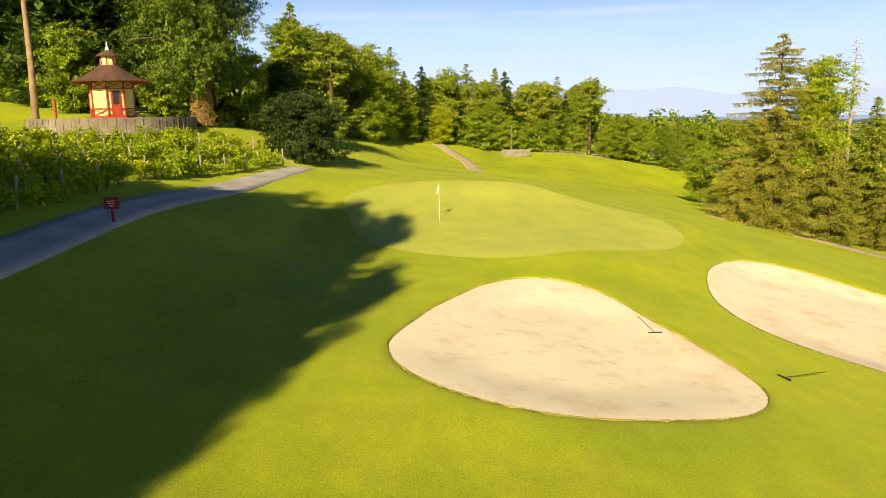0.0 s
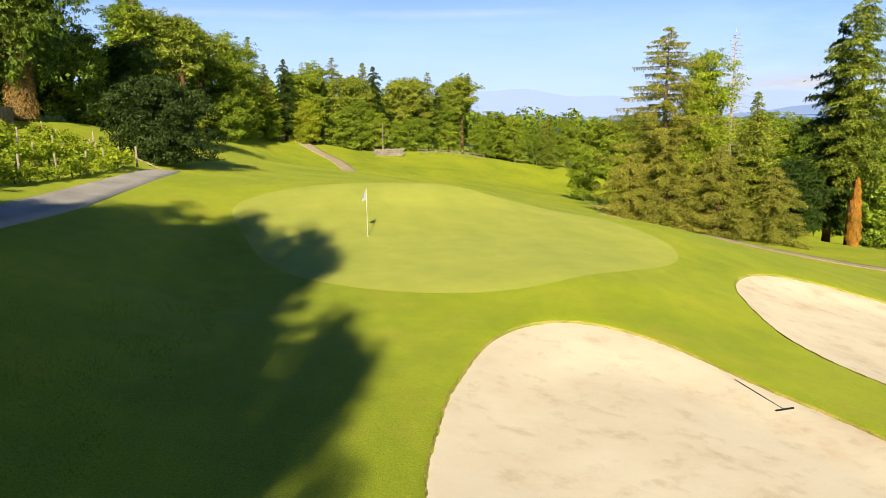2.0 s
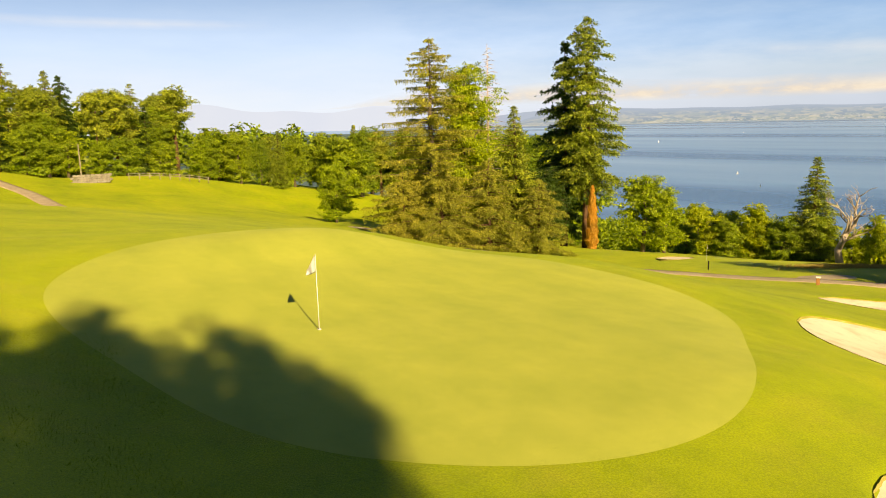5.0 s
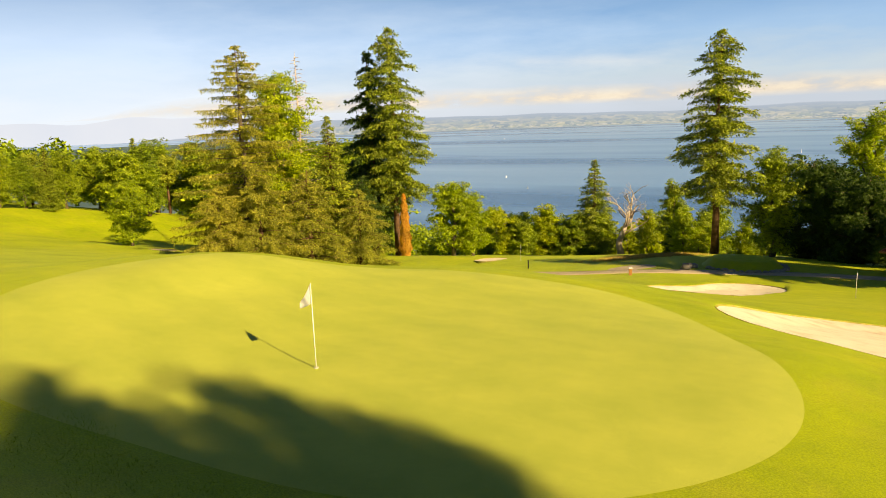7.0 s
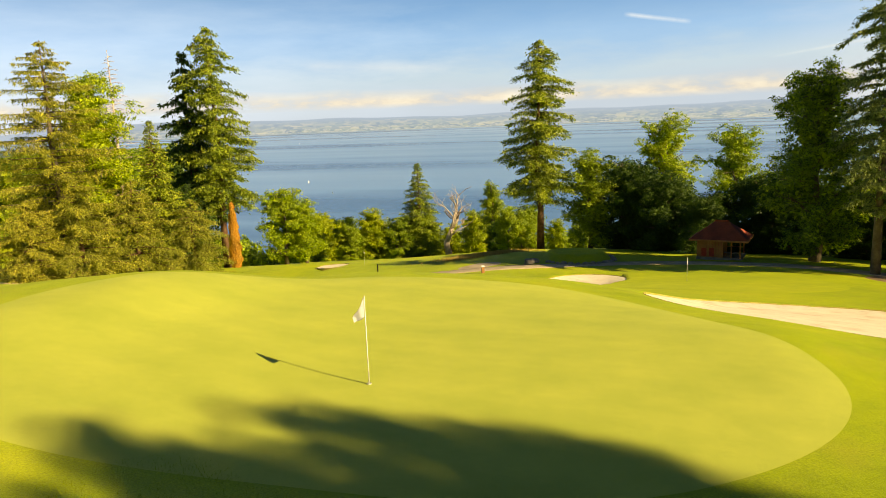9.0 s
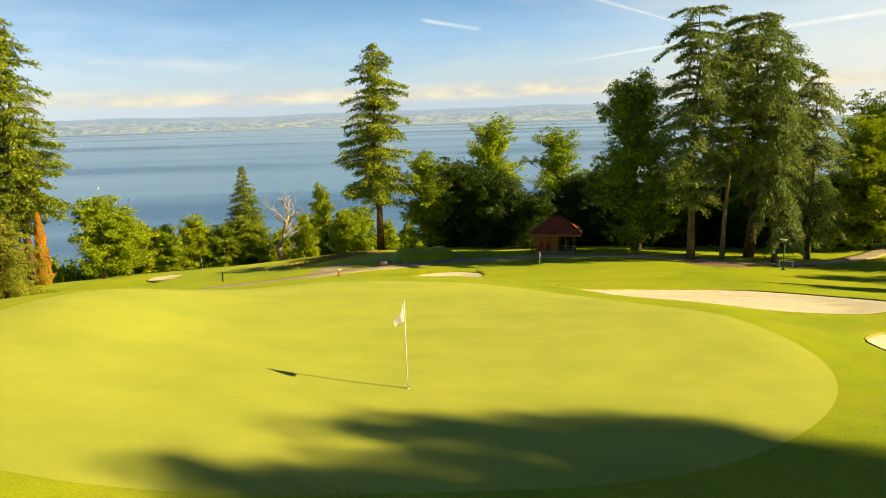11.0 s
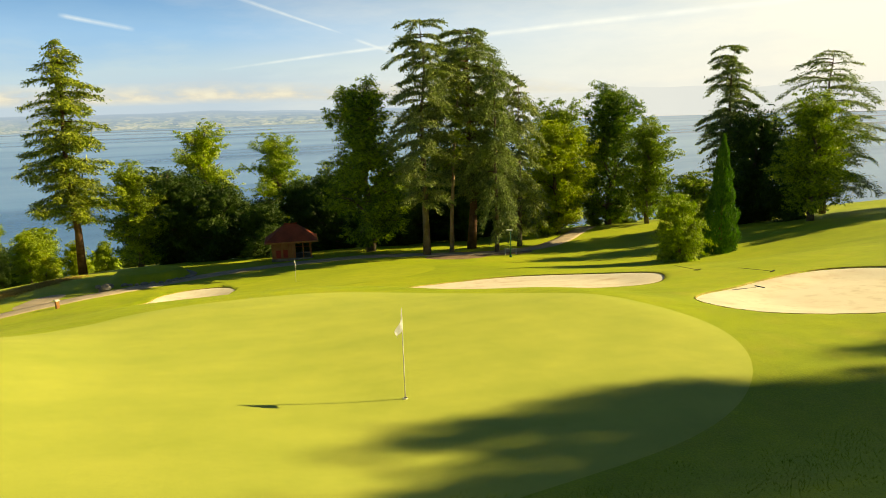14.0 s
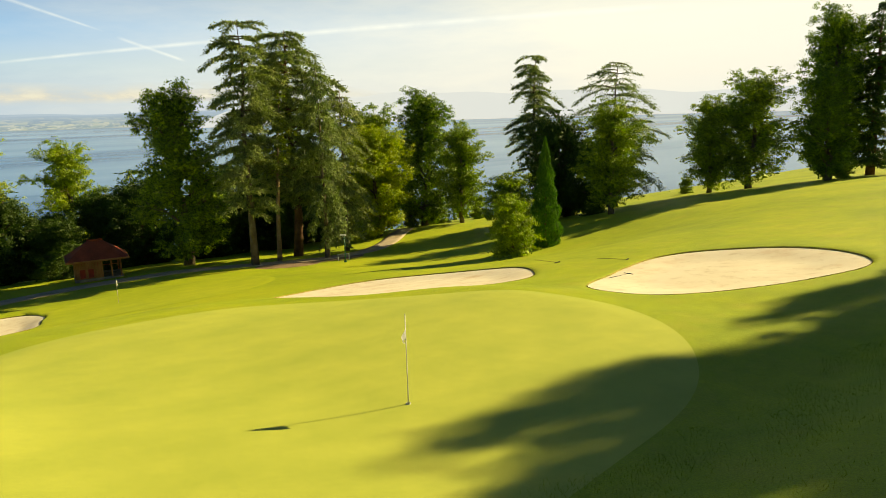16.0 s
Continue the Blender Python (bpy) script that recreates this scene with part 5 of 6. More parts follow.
def mound(name, shape, rise, mat, label, category):
    cx, cy, r, lobes = shape
    th = np.linspace(0, 2 * math.pi, 72, endpoint=False)
    ox, oy, _ = outline(cx, cy, r, lobes, th)
    verts, faces, n, rings = [], [], 72, 14
    for k in range(rings + 1):
        f = k / rings
        x, y = cx + (ox - cx) * f, cy + (oy - cy) * f
        verts.append(np.stack([x, y, land(x, y) + rise * smooth01((1 - f) * r / 1.5) - (0.1 if k == rings else 0)], -1))
    for k in range(rings):
        for j in range(n):
            faces.append((k * n + j, (k + 1) * n + j, (k + 1) * n + (j + 1) % n, k * n + (j + 1) % n))
    return tagged(put(name, mesh_from(name, np.concatenate(verts), faces, mat, smooth=True)), label, category, kind="structure")


mound("tee_mound", TEE, 1.0, GRASS, "raised grassy tee beside the path", "tee")
edge = thing("stone_edging", Matrix(), "row of pale stones edging the raised tee", "stones")
for k in range(26):
    a = radians(150 + k * 8.2)
    x, y, _ = outline(*TEE[:2], TEE[2], TEE[3], np.array([a]))
    s = rnd.uniform(0.45, 0.9)
    put("stone", STONES[k % 5], edge, Matrix.LocRotScale((float(x[0]), float(y[0]), float(land(x[0], y[0])) + 0.12), Euler((0, 0, rnd.uniform(0, 6))), (s * 1.2, s, s)))
rocks = thing("boulder_heap", at_ground(66.5, 10.6), "heap of grey boulders beside the tee", "boulders")
for k in range(9):
    s = rnd.uniform(0.6, 1.2)
    put("boulder", STONES[k % 5], rocks, Matrix.LocRotScale((rnd.uniform(-1.3, 1.3), rnd.uniform(-0.7, 0.7), 0.15 + 0.3 * (k > 6)), Euler((0, 0, rnd.uniform(0, 6))), (s, s * 0.8, s)))

# stone wall on the far fairway
wall = thing("retaining_wall", at_ground(17.4, 124.5, -3), "low pale dry-stone retaining wall on the far fairway", "wall")
for row in range(4):
    for k in range(9):
        w = 6.6 / 9
        bm = bm_box((w * rnd.uniform(0.88, 0.97), 0.6, 0.4), (-3.3 + w * (k + 0.5 + 0.5 * (row % 2)) - 0.18, rnd.uniform(-0.06, 0.06), 0.1 + 0.41 * row), 0.05)
        part("block", bm, STONE, wall)

fence = thing("post_fence", at_ground(28.6, 128), "low dark post-and-rail fence before the wood", "fence")
for k in range(9):
    x = -4 + k * 1.9
    z = float(land(28.6 + x, 128)) - float(land(28.6, 128))
    part("post", bm_box((0.14, 0.14, 1.3), (x, 0, z + 0.5), 0.015), GREY_WOOD, fence)
    if k:
        z0 = float(land(28.6 + x - 1.9, 128)) - float(land(28.6, 128))
        for lift in (0.6, 1.0):
            part("rail", bm_rod((x - 1.9, 0, z0 + lift), (x, 0, z + lift), 0.045, n=6), GREY_WOOD, fence)

pole = thing("utility_pole", at_ground(17.0, 131.5), "bare wooden pole at the edge of the wood", "pole")
part("shaft", bm_rod((0, 0, -0.5), (0, 0, 6.4), 0.13, 0.1, 8), GREY_WOOD, pole)

# ---- shelter hut by the path ----
hut = thing("shelter_hut", pose(74.5, -10.6, float(land(73.0, -10.5)) + 0.05, 0, 0, -100), "small wooden shelter hut with a red hipped roof", "hut")
part("plinth", bm_box((5.0, 4.0, 0.3), (0, 0, 0.1), 0.02), STONE, hut, "pale stone plinth")
part("wall", bm_box((2.9, 0.14, 2.2), (-1.0, -1.75, 1.3), 0.01), WOOD, hut)
part("wall", bm_box((2.9, 0.14, 2.2), (-1.0, 1.75, 1.3), 0.01), WOOD, hut)
part("wall", bm_box((0.14, 3.36, 2.2), (-2.38, 0, 1.3), 0.01), WOOD, hut)
part("wall", bm_box((0.14, 3.36, 2.2), (0.38, 0, 1.3), 0.01), WOOD, hut)
for k in range(2):
    part("shutter", bm_box((0.55, 0.05, 0.95), (-1.65 + 0.85 * k, -1.85, 0.85), 0.01), RED_WOOD, hut, "dark red shutter")
for k in range(9):
    part("board_joint", bm_box((0.02, 0.03, 2.2), (-2.3 + 0.32 * k, -1.83, 1.3)), RED_WOOD, hut)
for sx, sy in ((2.3, -1.75), (2.3, 1.75), (1.35, -1.75)):
    part("porch_post", bm_box((0.16, 0.16, 2.2), (sx, sy, 1.3), 0.01), WOOD, hut)
part("porch_rail", bm_box((1.9, 0.07, 0.1), (1.4, 1.75, 1.0), 0.01), WOOD, hut)
part("counter", bm_box((1.7, 0.6, 0.08), (1.35, -1.0, 0.75), 0.01), STONE, hut, "pale counter top")
bm = bmesh.new()
lo = [bm.verts.new((x, y, 2.35)) for x, y in ((-3.2, -2.6), (3.2, -2.6), (3.2, 2.6), (-3.2, 2.6))]
hi = [bm.verts.new((x, 0, 4.3)) for x in (-0.7, 0.7)]
bm.faces.new((lo[0], lo[1], hi[1], hi[0]))
bm.faces.new((lo[2], lo[3], hi[0], hi[1]))
bm.faces.new((lo[1], lo[2], hi[1]))
bm.faces.new((lo[3], lo[0], hi[0]))
bm.faces.new(lo[::-1])
roof = part("roof", bm, ROOF_RED, hut, "red tiled hipped roof")
for y in (-2.62, 2.62):
    part("fascia", bm_box((6.4, 0.06, 0.2), (0, y, 2.33)), WOOD, roof)
for x in (-3.22, 3.22):
    part("fascia", bm_box((0.06, 5.3, 0.2), (x, 0, 2.33)), WOOD, roof)
part("ridge_cap", bm_rod((-0.8, 0, 4.32), (0.8, 0, 4.32), 0.1, n=8), ROOF_RED, roof)

# ---- octagonal pavilion on its terrace ----
PAV = (-30.2, 25.8)
PAV_Z = 6.25
terrace = thing("terrace", pose(PAV[0], PAV[1], PAV_Z, 0, 0, 0), "round grassed terrace held by a board-marked concrete wall", "terrace")
part("wall", bm_lathe([(7.3, -3.2), (7.2, -0.05), (7.2, 0.0), (6.95, 0.0), (6.95, -0.3)], 64, cap=False), CONCRETE, terrace)
part("turf", bm_lathe([(6.96, -0.2), (6.96, -0.02)], 64), GRASS, terrace, "mown turf on the terrace")
for k in range(64):
    a = 2 * math.pi * (k + 0.5) / 64
    if math.sin(a) < 0.5:
        part("board_mark", bm_box((0.04, 0.05, 3.0), (7.24 * math.cos(a), 7.24 * math.sin(a), -1.6), 0, Matrix.Rotation(a, 3, "Z")), CONCRETE, terrace)
pav = thing("pavilion", pose(PAV[0], PAV[1], PAV_Z, 0, 0, 12) @ Matrix.Diagonal((0.85, 0.85, 0.86, 1)), "octagonal timber pavilion with cream panels and a brown tent roof", "pavilion")
N = 8
RB = 2.25
part("plinth", bm_lathe([(RB + 0.15, -0.05), (RB + 0.15, 0.15)], N), RED_WOOD, pav)
part("core", bm_lathe([(RB - 0.12, 0.1), (RB - 0.12, 3.9)], N), YELLOW_PANEL, pav)
door_side = 6
for k in range(N):
    a0, a1 = 2 * math.pi * k / N, 2 * math.pi * (k + 1) / N
    p0 = Vector((RB * math.cos(a0), RB * math.sin(a0), 0))
    p1 = Vector((RB * math.cos(a1), RB * math.sin(a1), 0))
    am = (a0 + a1) / 2
    turn = Matrix.Rotation(am + math.pi / 2, 3, "Z")
    mid = (p0 + p1) / 2
    wide = (p1 - p0).length
    part("corner_post", bm_box((0.14, 0.14, 3.9), (p0.x, p0.y, 1.95), 0.01, Matrix.Rotation(a0, 3, "Z")), RED_WOOD, pav)
    for z in (0.18, 0.95, 3.05, 3.75):
        part("cross_rail", bm_box((wide - 0.1, 0.09, 0.1), (mid.x, mid.y, z), 0.008, turn), RED_WOOD, pav)
    for sgn in (-1, 1):
        rot = turn @ Matrix.Rotation(sgn * math.atan2(0.6, wide - 0.2), 3, "Y")
        part("brace", bm_box((wide - 0.2, 0.06, 0.06), (mid.x, mid.y, 3.4), 0, rot), RED_WOOD, pav)
        part("brace", bm_box((wide - 0.2, 0.06, 0.06), (mid.x, mid.y, 0.56), 0, rot), RED_WOOD, pav)
    out = Vector((math.cos(am), math.sin(am), 0)) * -0.03
    if k == door_side:
        door = part("door", bm_box((0.95, 0.08, 2.7), (mid.x, mid.y, 1.45), 0.01, turn), RED_WOOD, pav, "red door with a glazed upper half")
        o2 = Vector((math.cos(am), math.sin(am), 0)) * 0.05
        part("door_pane", bm_box((0.6, 0.04, 1.3), (mid.x + o2.x, mid.y + o2.y, 2.05), 0, turn), DARK_GLASS, door)
    else:
        part("panel", bm_box((wide - 0.16, 0.05, 2.0), (mid.x + out.x, mid.y + out.y, 2.0), 0.005, turn), YELLOW_PANEL, pav, "cream-yellow panel")
roof = part("roof", bm_lathe([(3.95, 3.72), (4.0, 3.8), (2.6, 4.35), (1.35, 5.15), (0.95, 5.5)], 16), ROOF_BROWN, pav, "wide brown tent roof")
part("lantern", bm_lathe([(0.8, 5.4), (0.8, 6.45)], N), YELLOW_PANEL, pav, "small cream lantern")
for k in range(N):
    a = 2 * math.pi * k / N
    part("lantern_post", bm_box((0.09, 0.09, 1.05), (0.82 * math.cos(a), 0.82 * math.sin(a), 5.92), 0, Matrix.Rotation(a, 3, "Z")), RED_WOOD, pav)
part("lantern_roof", bm_lathe([(1.2, 6.4), (1.22, 6.46), (0.6, 6.85), (0.25, 7.05)], 16), ROOF_BROWN, pav)
part("finial", bm_lathe([(0.26, 7.0), (0.2, 7.2), (0.07, 7.5), (0.09, 7.6), (0.02, 8.0)], 12), WHITE, pav, "white pointed finial")
for k in range(16):
    a = 2 * math.pi * k / 16
    part("eave_rafter", bm_box((1.6, 0.07, 0.1), (3.1 * math.cos(a), 3.1 * math.sin(a), 3.68), 0, Matrix.Rotation(a, 3, "Z")), RED_WOOD, pav)

bench = thing("garden_bench", pose(PAV[0] + 3.6, PAV[1] - 2.0, PAV_Z, 0, 0, 60), "dark metal garden bench on the terrace", "bench")
part("seat", bm_box((1.4, 0.42, 0.05), (0, 0, 0.43), 0.01), DARK_METAL, bench)
part("backrest", bm_box((1.4, 0.05, 0.4), (0, 0.22, 0.75), 0.01), DARK_METAL, bench)
for sx in (-0.62, 0.62):
    part("leg", bm_rod((sx, -0.18, 0), (sx, -0.18, 0.43), 0.025), DARK_METAL, bench)
    part("leg", bm_rod((sx, 0.2, 0), (sx, 0.24, 0.9), 0.025), DARK_METAL, bench)
    part("armrest", bm_rod((sx, -0.2, 0.62), (sx, 0.22, 0.66), 0.02), DARK_METAL, bench)
red_post = thing("red_post", pose(PAV[0] - 3.3, PAV[1] - 3.9, PAV_Z), "slim red post on the terrace", "post")
part("post", bm_box((0.16, 0.16, 1.7), (0, 0, 0.84), 0.015), RED_WOOD, red_post)
part("cap", bm_box((0.2, 0.2, 0.06), (0, 0, 1.7), 0.01), RED_WOOD, red_post)


# ---- vineyard on the slope ----
def vine(seed):
    rng = np.random.default_rng(seed)
    root = thing("vine", Matrix(), "bushy yellow-green vine on the grassy slope", "vine", "vines in rows")
    put("stem", mesh_from("stem", *join_tubes([tube([(0, 0, -0.1), (0.05, 0.03, 0.25), (0, 0, 0.45)], [0.05, 0.04, 0.03], 6),
                                                tube([(0, 0, 0.42), (0, 0.5, 0.65)], [0.025, 0.012], 5), tube([(0, 0, 0.42), (0, -0.5, 0.65)], [0.025, 0.012], 5)]), BARK_GREY), root)
    n = 560
    c = rng.normal(size=(9, 3)) * (0.2, 0.5, 0.22) + (0, 0, 0.62)
    w = rng.integers(0, 9, n)
    pos = c[w] + rng.normal(size=(n, 3)) * (0.14, 0.16, 0.17)
    pos[:, 2] = np.maximum(pos[:, 2], 0.06)
    put("foliage", quads_mesh("foliage", leaf_quads(rng, pos, unit(rng.normal(size=(n, 3)) + (0, 0, 0.7)), 0.09), VINE), root)
    return root


VINES = [vine(k) for k in range(4)]
rnd = random.Random(21)
used = set()
VINE_ROWS = (
    ((-15.2, -24), (-14.9, -12), (-15.5, -4), (-14.6, 2), (-13.6, 7), (-13.4, 12), (-13.0, 16.5)),
    ((-17.3, -23), (-17.0, -10), (-18.0, -1.5), (-17.0, 6), (-15.6, 12), (-14.2, 17.5)),
    ((-19.4, -22), (-19.2, -10), (-20.0, 0), (-19.4, 8), (-18.3, 14), (-16.0, 19.5)),
    ((-21.6, -20), (-21.8, -8), (-22.4, 2), (-22.2, 11), (-20.8, 17), (-17.8, 22)),
    ((-24.2, -17), (-24.8, -6), (-25.3, 4), (-25.0, 13), (-23.4, 18.6), (-19.6, 24.4)),
)


def along(row, step):
    """Points at even steps along a row of the vineyard, with the row's bearing."""
    pts, left = [], step / 2
    for (xa, ya), (xb, yb) in zip(row, row[1:]):
        ln = math.hypot(xb - xa, yb - ya)
        while left < ln:
            pts.append((xa + (xb - xa) * left / ln, ya + (yb - ya) * left / ln, math.atan2(xa - xb, yb - ya)))
            left += step
        left -= ln
    return pts


def by_wall(x, y):
    return math.hypot(x - PAV[0], y - PAV[1]) < 7.9


for row in VINE_ROWS:
    for x, y, turn in along(row, 1.2):
        if by_wall(x, y) or rnd.random() < 0.1:
            continue
        x, y = x + rnd.uniform(-0.2, 0.2), y + rnd.uniform(-0.25, 0.25)
        s = rnd.uniform(0.75, 1.3)
        m = Matrix.LocRotScale((x, y, float(land(x, y))), Euler((0, 0, turn + rnd.choice((0, math.pi)) + rnd.uniform(-0.2, 0.2))), (s, s * 1.1, s))
        i = rnd.randrange(4)
        if i not in used:
            used.add(i)
            VINES[i].matrix_basis = m
        else:
            copy_thing(VINES[i], m)


def vine_post():
    root = thing("vine_post", Matrix(), "weathered grey wooden vineyard post", "post", "vineyard posts")
    part("stake", bm_lathe([(0.055, -0.3), (0.05, 1.2), (0.04, 1.24)], 8), GREY_WOOD, root)
    return root


VP = vine_post()
first = True
for row in VINE_ROWS:
    for x, y, turn in along(row, 3.1):
        if by_wall(x, y):
            continue
        m = pose(x, y, float(land(x, y)), rnd.uniform(-6, 6), rnd.uniform(-6, 6), rnd.uniform(0, 360))
        if first:
            VP.matrix_basis, first = m, False
        else:
            copy_thing(VP, m)
    pts = [(x, y, float(land(x, y)) + 0.85) for x, y, turn in along(row, 1.55) if not by_wall(x, y)]
    v, f = tube(pts, [0.007] * len(pts), 4)
    tagged(put("trellis_wire", mesh_from("trellis_wire", v, f, DARK_METAL)), "thin wire strung between the vineyard posts", "wire", "trellis wires")
# the braced posts at the rows' ends
for x, y, dx, dy in ((-12.7, 16.6, 1.5, 0.2), (-17.2, 25.0, -0.9, -0.6)):
    z = float(land(x, y))
    end = thing("end_post", pose(x, y, z), "pale wooden end post with a slanting brace", "post", "vineyard end posts")
    part("stake", bm_lathe([(0.07, -0.3), (0.065, 1.25), (0.05, 1.3)], 10), GREY_WOOD, end)
    part("brace", bm_rod((0, 0, 0.55), (dx, dy, float(land(x + dx, y + dy)) - z), 0.045, 0.04, 8), GREY_WOOD, end, "slanting timber brace")

# ---- sailing boats, far out ----
for x, y, s in ((434, 232, 0.45), (1071, 786, 0.9), (520, 300, 0.5), (1653, 969, 1.3), (900, 130, 0.8)):
    boat = thing("sailing_boat", pose(x, y, LAKE_Z, 0, 0, x), "tiny white sailing boat on the lake", "boat", "boats on the lake")
    bm = bmesh.new()
    vs = [bm.verts.new(p) for p in ((-2, 0, 0.5), (0, -0.6, 0.5), (2, 0, 0.6), (0, 0.6, 0.5), (-1.4, 0, -0.1), (1.4, 0, -0.1))]
    for q in ((0, 1, 2, 3), (0, 4, 1), (1, 4, 5), (1, 5, 2), (2, 5, 3), (3, 5, 4), (3, 4, 0)):
        bm.faces.new([vs[i] for i in q])
    bmesh.ops.scale(bm, vec=(s, s, s), verts=bm.verts)
    part("hull", bm, WHITE, boat)
    bm = bmesh.new()
    vs = [bm.verts.new(p) for p in ((0.2, 0.05, 0.8), (-1.6, 0.05, 0.8), (0.2, 0.05, 5.0), (0.2, -0.05, 0.8), (-1.6, -0.05, 0.8), (0.2, -0.05, 5.0))]
    for q in ((0, 1, 2), (5, 4, 3), (0, 3, 4, 1), (1, 4, 5, 2), (2, 5, 3, 0)):
        bm.faces.new([vs[i] for i in q])
    bmesh.ops.scale(bm, vec=(s, s, s), verts=bm.verts)
    part("sail", bm, CLOTH, boat)


# ---- clouds and vapour trails, far off ----
CLOUD = glow("cloud_bank", [(0.3, (0.66, 0.66, 0.70)), (0.5, (0.86, 0.80, 0.74)), (0.7, (1.0, 0.94, 0.84))], 0.0042, 0.74, (0.24, 0.56, 0.28, 0.42, 0.9), (1, 1, 3.0), 7.0)
WISP = glow("thin_cloud_wisp", [(0.3, (0.90, 0.93, 1.0)), (0.7, (0.98, 0.98, 1.0))], 0.0016, 0.8, (0.3, 0.7, 0.45, 0.55, 0.4), (1, 1, 3.5), 4.0)
TRAIL = glow("vapour_trail", [(0.3, (0.95, 0.95, 0.97)), (0.7, (1.0, 1.0, 1.0))], 0.006, 0.95, (0.1, 0.6, 0.48, 0.52, 0.42), (1, 1, 1), 5.0)
bow("cloud_bank", 26, 128, [(4780, 95), (4770, 230)], CLOUD, "low bank of pale cumulus over the far shore", "cloud", wave=20)


def sky_material(name, north, east, south, strength):
    """Milky morning air: tones over the height for the north, the east and the sunward south, blended round the compass; it thins out upwards."""
    m, nt, b = material(name)
    uv = nt.nodes.new("ShaderNodeUVMap")
    nz = noise_node(nt, 0.0011, 5, rough=0.6)
    mp = nt.nodes.new("ShaderNodeMapping")
    mp.inputs["Scale"].default_value = (1, 1, 4.5)
    nt.links.new(nz.inputs["Vector"].links[0].from_socket, mp.inputs[0])
    nt.links.new(mp.outputs[0], nz.inputs["Vector"])
    sep = nt.nodes.new("ShaderNodeSeparateXYZ")
    nt.links.new(uv.outputs[0], sep.inputs[0])

    def stirred(source, amount):
        n = nt.nodes.new("ShaderNodeMath")
        n.operation = "MULTIPLY_ADD"
        n.inputs[1].default_value = amount
        nt.links.new(nz.outputs[0], n.inputs[0])
        nt.links.new(source, n.inputs[2])
        n2 = nt.nodes.new("ShaderNodeMath")
        n2.operation = "SUBTRACT"
        n2.inputs[1].default_value = amount * 0.5
        nt.links.new(n.outputs[0], n2.inputs[0])
        return n2.outputs[0]

    u, v = stirred(sep.outputs[0], 0.09), stirred(sep.outputs[1], 0.16)
    tones = [ramp(nt, v, k).outputs[0] for k in (north, east, south)]
    f1 = ramp(nt, u, [(0.59, (0,) * 3), (0.70, (1,) * 3)]).outputs[0]
    f2 = ramp(nt, u, [(0.08, (1,) * 3), (0.25, (0,) * 3), (0.755, (0,) * 3), (0.89, (1,) * 3)]).outputs[0]
    c = mix(nt, mix(nt, tones[0], tones[1], f1), tones[2], f2)
    em = nt.nodes.new("ShaderNodeEmission")
    em.inputs[1].default_value = strength
    nt.links.new(c, em.inputs[0])
    tr, mx = nt.nodes.new("ShaderNodeBsdfTransparent"), nt.nodes.new("ShaderNodeMixShader")
    nt.links.new(ramp(nt, sep.outputs[1], [(0.3, (1,) * 3), (0.75, (0,) * 3)]).outputs[0], mx.inputs[0])
    nt.links.new(tr.outputs[0], mx.inputs[1])
    nt.links.new(em.outputs[0], mx.inputs[2])
    nt.links.new(mx.outputs[0], nt.nodes["Material Output"].inputs[0])
    return m


AIR = sky_material("milky_morning_air",
                   [(0.0, (0.40, 0.46, 0.60)), (0.09, (0.44, 0.52, 0.66)), (0.25, (0.35, 0.47, 0.68)), (0.5, (0.2, 0.34, 0.62))],
                   [(0.0, (0.28, 0.35, 0.48)), (0.09, (0.31, 0.37, 0.48)), (0.18, (0.30, 0.39, 0.51)), (0.26, (0.20, 0.33, 0.54)), (0.4, (0.13, 0.27, 0.53))],
                   [(0.0, (0.50, 0.50, 0.53)), (0.12, (0.55, 0.53, 0.53)), (0.4, (0.60, 0.59, 0.58)), (0.9, (0.4, 0.46, 0.6))], 1.1)
bow("morning_haze", -180, 180, [(4860 * math.cos(radians(e)), 4860 * math.sin(radians(e))) for e in np.linspace(-1, 24, 26)], AIR, "milky blue morning haze all round the horizon", "haze", n=240)


def streak(name, a, b, wide, mat, label, n=40, arc=0.0):
    """A straight streak of cloud between two bearings and heights in degrees."""
    pts = []
    for k in range(n):
        t = k / (n - 1)
        az, el = radians(a[0] + (b[0] - a[0]) * t), radians(a[1] + (b[1] - a[1]) * t + 4 * arc * t * (1 - t))
        pts.append(Vector((math.sin(az) * math.cos(el), math.cos(az) * math.cos(el), math.sin(el))) * 4550)
    run = (pts[-1] - pts[0]).normalized()
    rows = [[], [], []]
    for k, p in enumerate(pts):
        up = p.normalized().cross(run)
        w = wide * 4550 * math.pi / 180 * (0.35 + 0.65 * k / (n - 1)) if wide > 0 else -wide * 4550 * math.pi / 180
        for r, f in zip(rows, (-0.5, 0.0, 0.5)):
            r.append(p + up * w * f)
    verts = [tuple(p) for r in rows for p in r]
    faces = [(q * n + j, q * n + j + 1, (q + 1) * n + j + 1, (q + 1) * n + j) for q in range(2) for j in range(n - 1)]
    me = mesh_from(name, verts, faces, mat, smooth=True)
    uv = me.uv_layers.new(name="UVMap")
    li = np.zeros(len(me.loops), dtype=np.int32)
    me.loops.foreach_get("vertex_index", li)
    uv.data.foreach_set("uv", np.stack([(li % n) / (n - 1), (li // n) / 2], -1).astype(np.float32).ravel())
    return tagged(put(name, me), label, "cloud", kind="structure")


streak("vapour_trail", (104.9, 6.15), (94.5, 9.7), 0.5, TRAIL, "bright vapour trail across the sky")
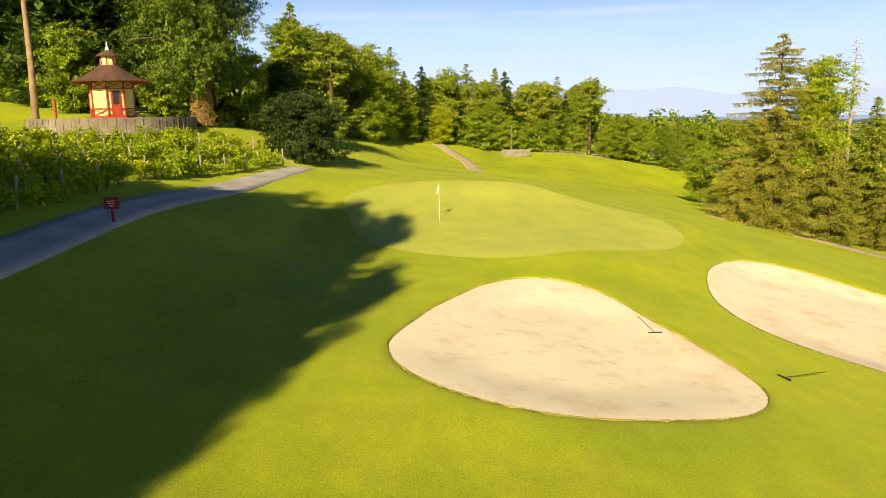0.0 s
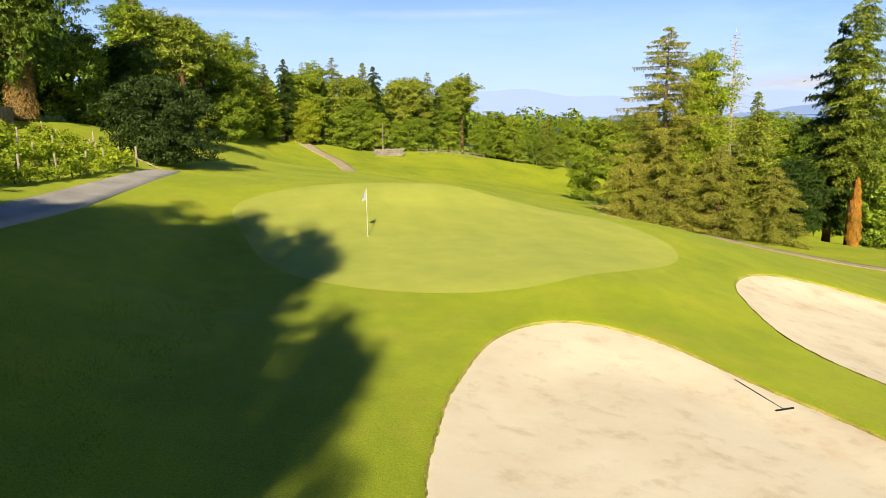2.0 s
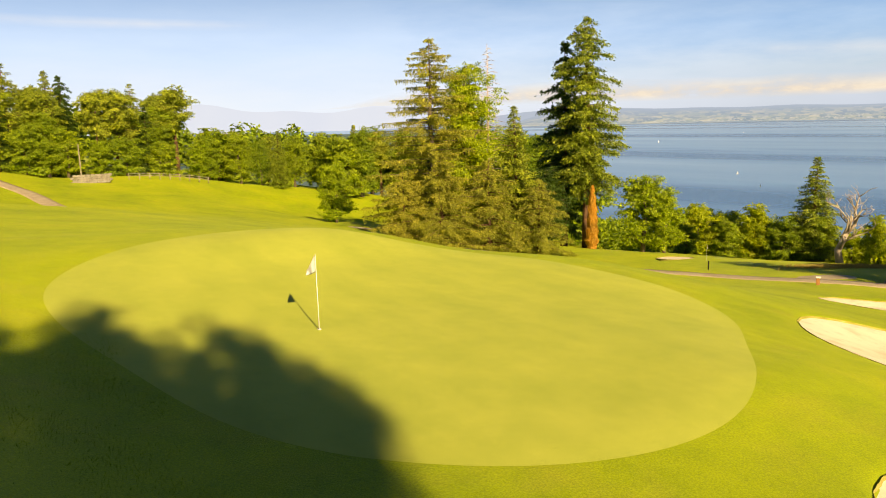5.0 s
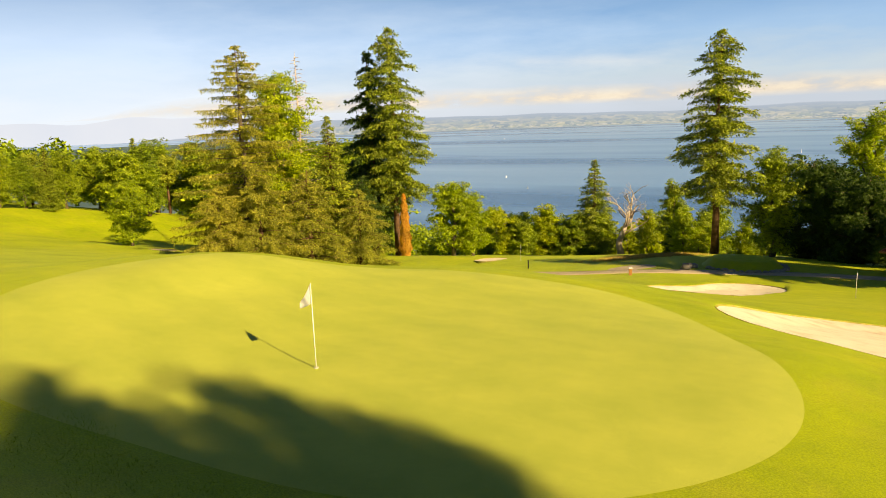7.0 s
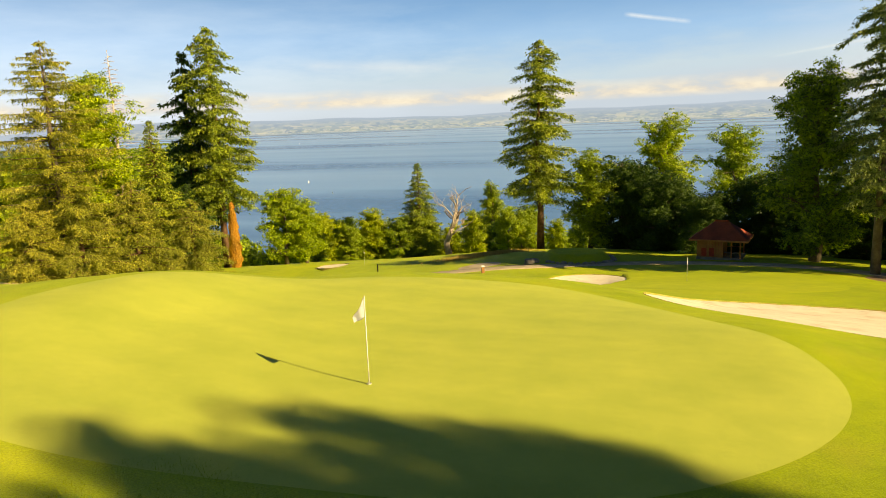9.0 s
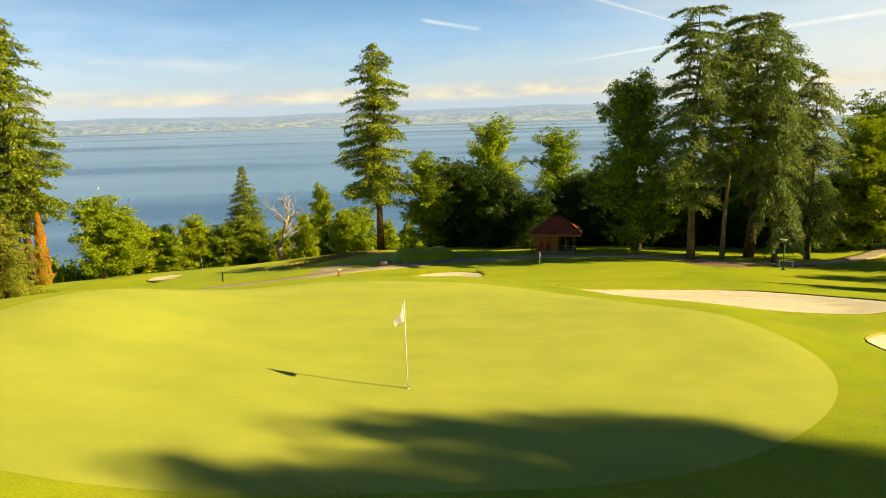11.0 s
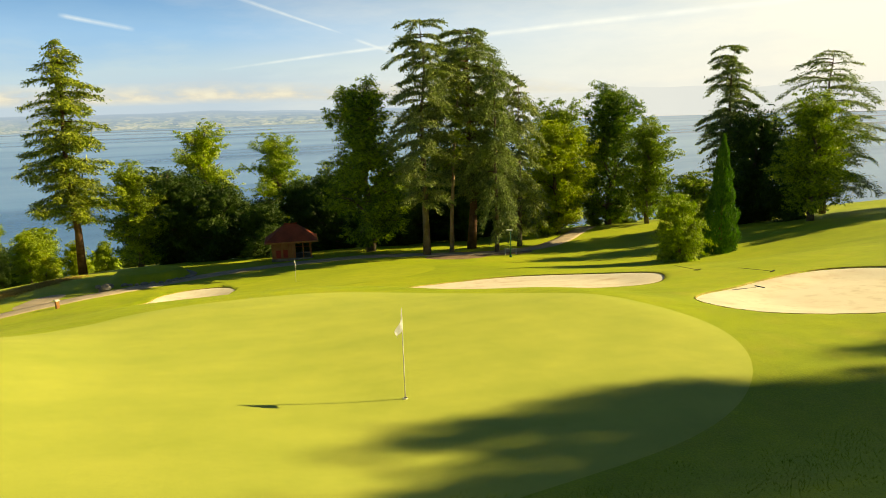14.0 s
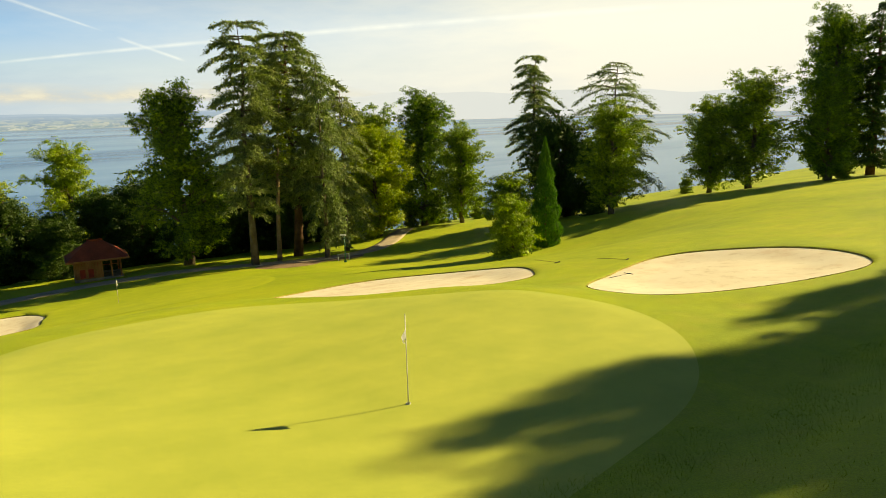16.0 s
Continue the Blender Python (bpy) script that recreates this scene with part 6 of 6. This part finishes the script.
streak("vapour_trail", (95.0, 3.6), (150.0, 7.0), 0.75, TRAIL, "long faint vapour trail", arc=1.0)
streak("vapour_trail", (105.6, 5.8), (110.2, 4.1), -0.3, TRAIL, "short broken vapour trail")
streak("cloud_wisp", (85.0, 7.4), (89.9, 6.5), -0.42, TRAIL, "small white wisp of cloud")
streak("cloud_wisp", (-14.0, 7.5), (24.0, 7.4), -0.9, WISP, "thin streak of cirrus")
streak("cloud_wisp", (60.0, 4.6), (72.0, 4.2), -1.1, WISP, "thin streak of cirrus")

# ---- long rough beside the path, in tufts of single blades ----
rng = np.random.default_rng(88)
n = 24000
y = rng.uniform(-40, 2, n)
edge = -7.25 + 0.115 * (np.minimum(y, -12) + 30)
x = edge - np.abs(rng.normal(size=n)) * 2.1
x = x + 0.25 * np.sin(y * 1.7) + rng.normal(size=n) * 0.05
clump = np.sin(x * 2.3 + 0.8 * np.sin(y * 1.9)) * np.sin(y * 1.3 + 0.6 * np.sin(x * 2.1))
keep = (x > -11.4 + 0.03 * y) & (clump + rng.normal(size=n) * 0.5 > -0.4)
x, y, clump = x[keep], y[keep], clump[keep]
n = len(x)
tall = (0.045 + 0.02 * np.clip(clump, -0.5, 1)) * rng.uniform(0.6, 1.4, n)
base = np.stack([x, y, level(x, y) - 0.01], -1)
lean = np.stack([rng.normal(size=n) * 0.6, rng.normal(size=n) * 0.6, np.ones(n)], -1) * tall[:, None]
side = unit(np.stack([rng.normal(size=n), rng.normal(size=n), 0 * x], -1)) * 0.007
blades = np.stack([base - side, base + side, base + lean * 0.6 + side * 0.8, base + lean], 1)
tagged(put("rough_grass", quads_mesh("rough_grass", blades, GRASS)), "long tufted rough grass beside the cart path", "grass", kind="stuff")

# ---- dry grass on the bank behind the tee ----
STRAW = mottled("dry_straw_grass", (0.36, 0.25, 0.06), (0.6, 0.45, 0.14), 0.8, 20.0, 0.9, 0.2, 0.02, spec=0.1)
rng = np.random.default_rng(89)
n = 16000
a, b = rng.normal(size=n) * 3.6, rng.normal(size=n) * 1.3
x, y = 78.5 + 0.8 * a + 0.5 * b, 19.5 - 0.55 * a + 0.8 * b
base = np.stack([x, y, level(x, y) - 0.02], -1)
tall = rng.uniform(0.1, 0.32, n)
lean = np.stack([rng.normal(size=n) * 0.35, rng.normal(size=n) * 0.35, np.ones(n)], -1) * tall[:, None]
side = unit(np.stack([rng.normal(size=n), rng.normal(size=n), 0 * x], -1)) * 0.02
tagged(put("dry_grass", quads_mesh("dry_grass", np.stack([base - side, base + side, base + lean * 0.7 + side * 0.7, base + lean], 1), STRAW)), "tall dry straw-coloured grass on the bank", "grass", kind="stuff")
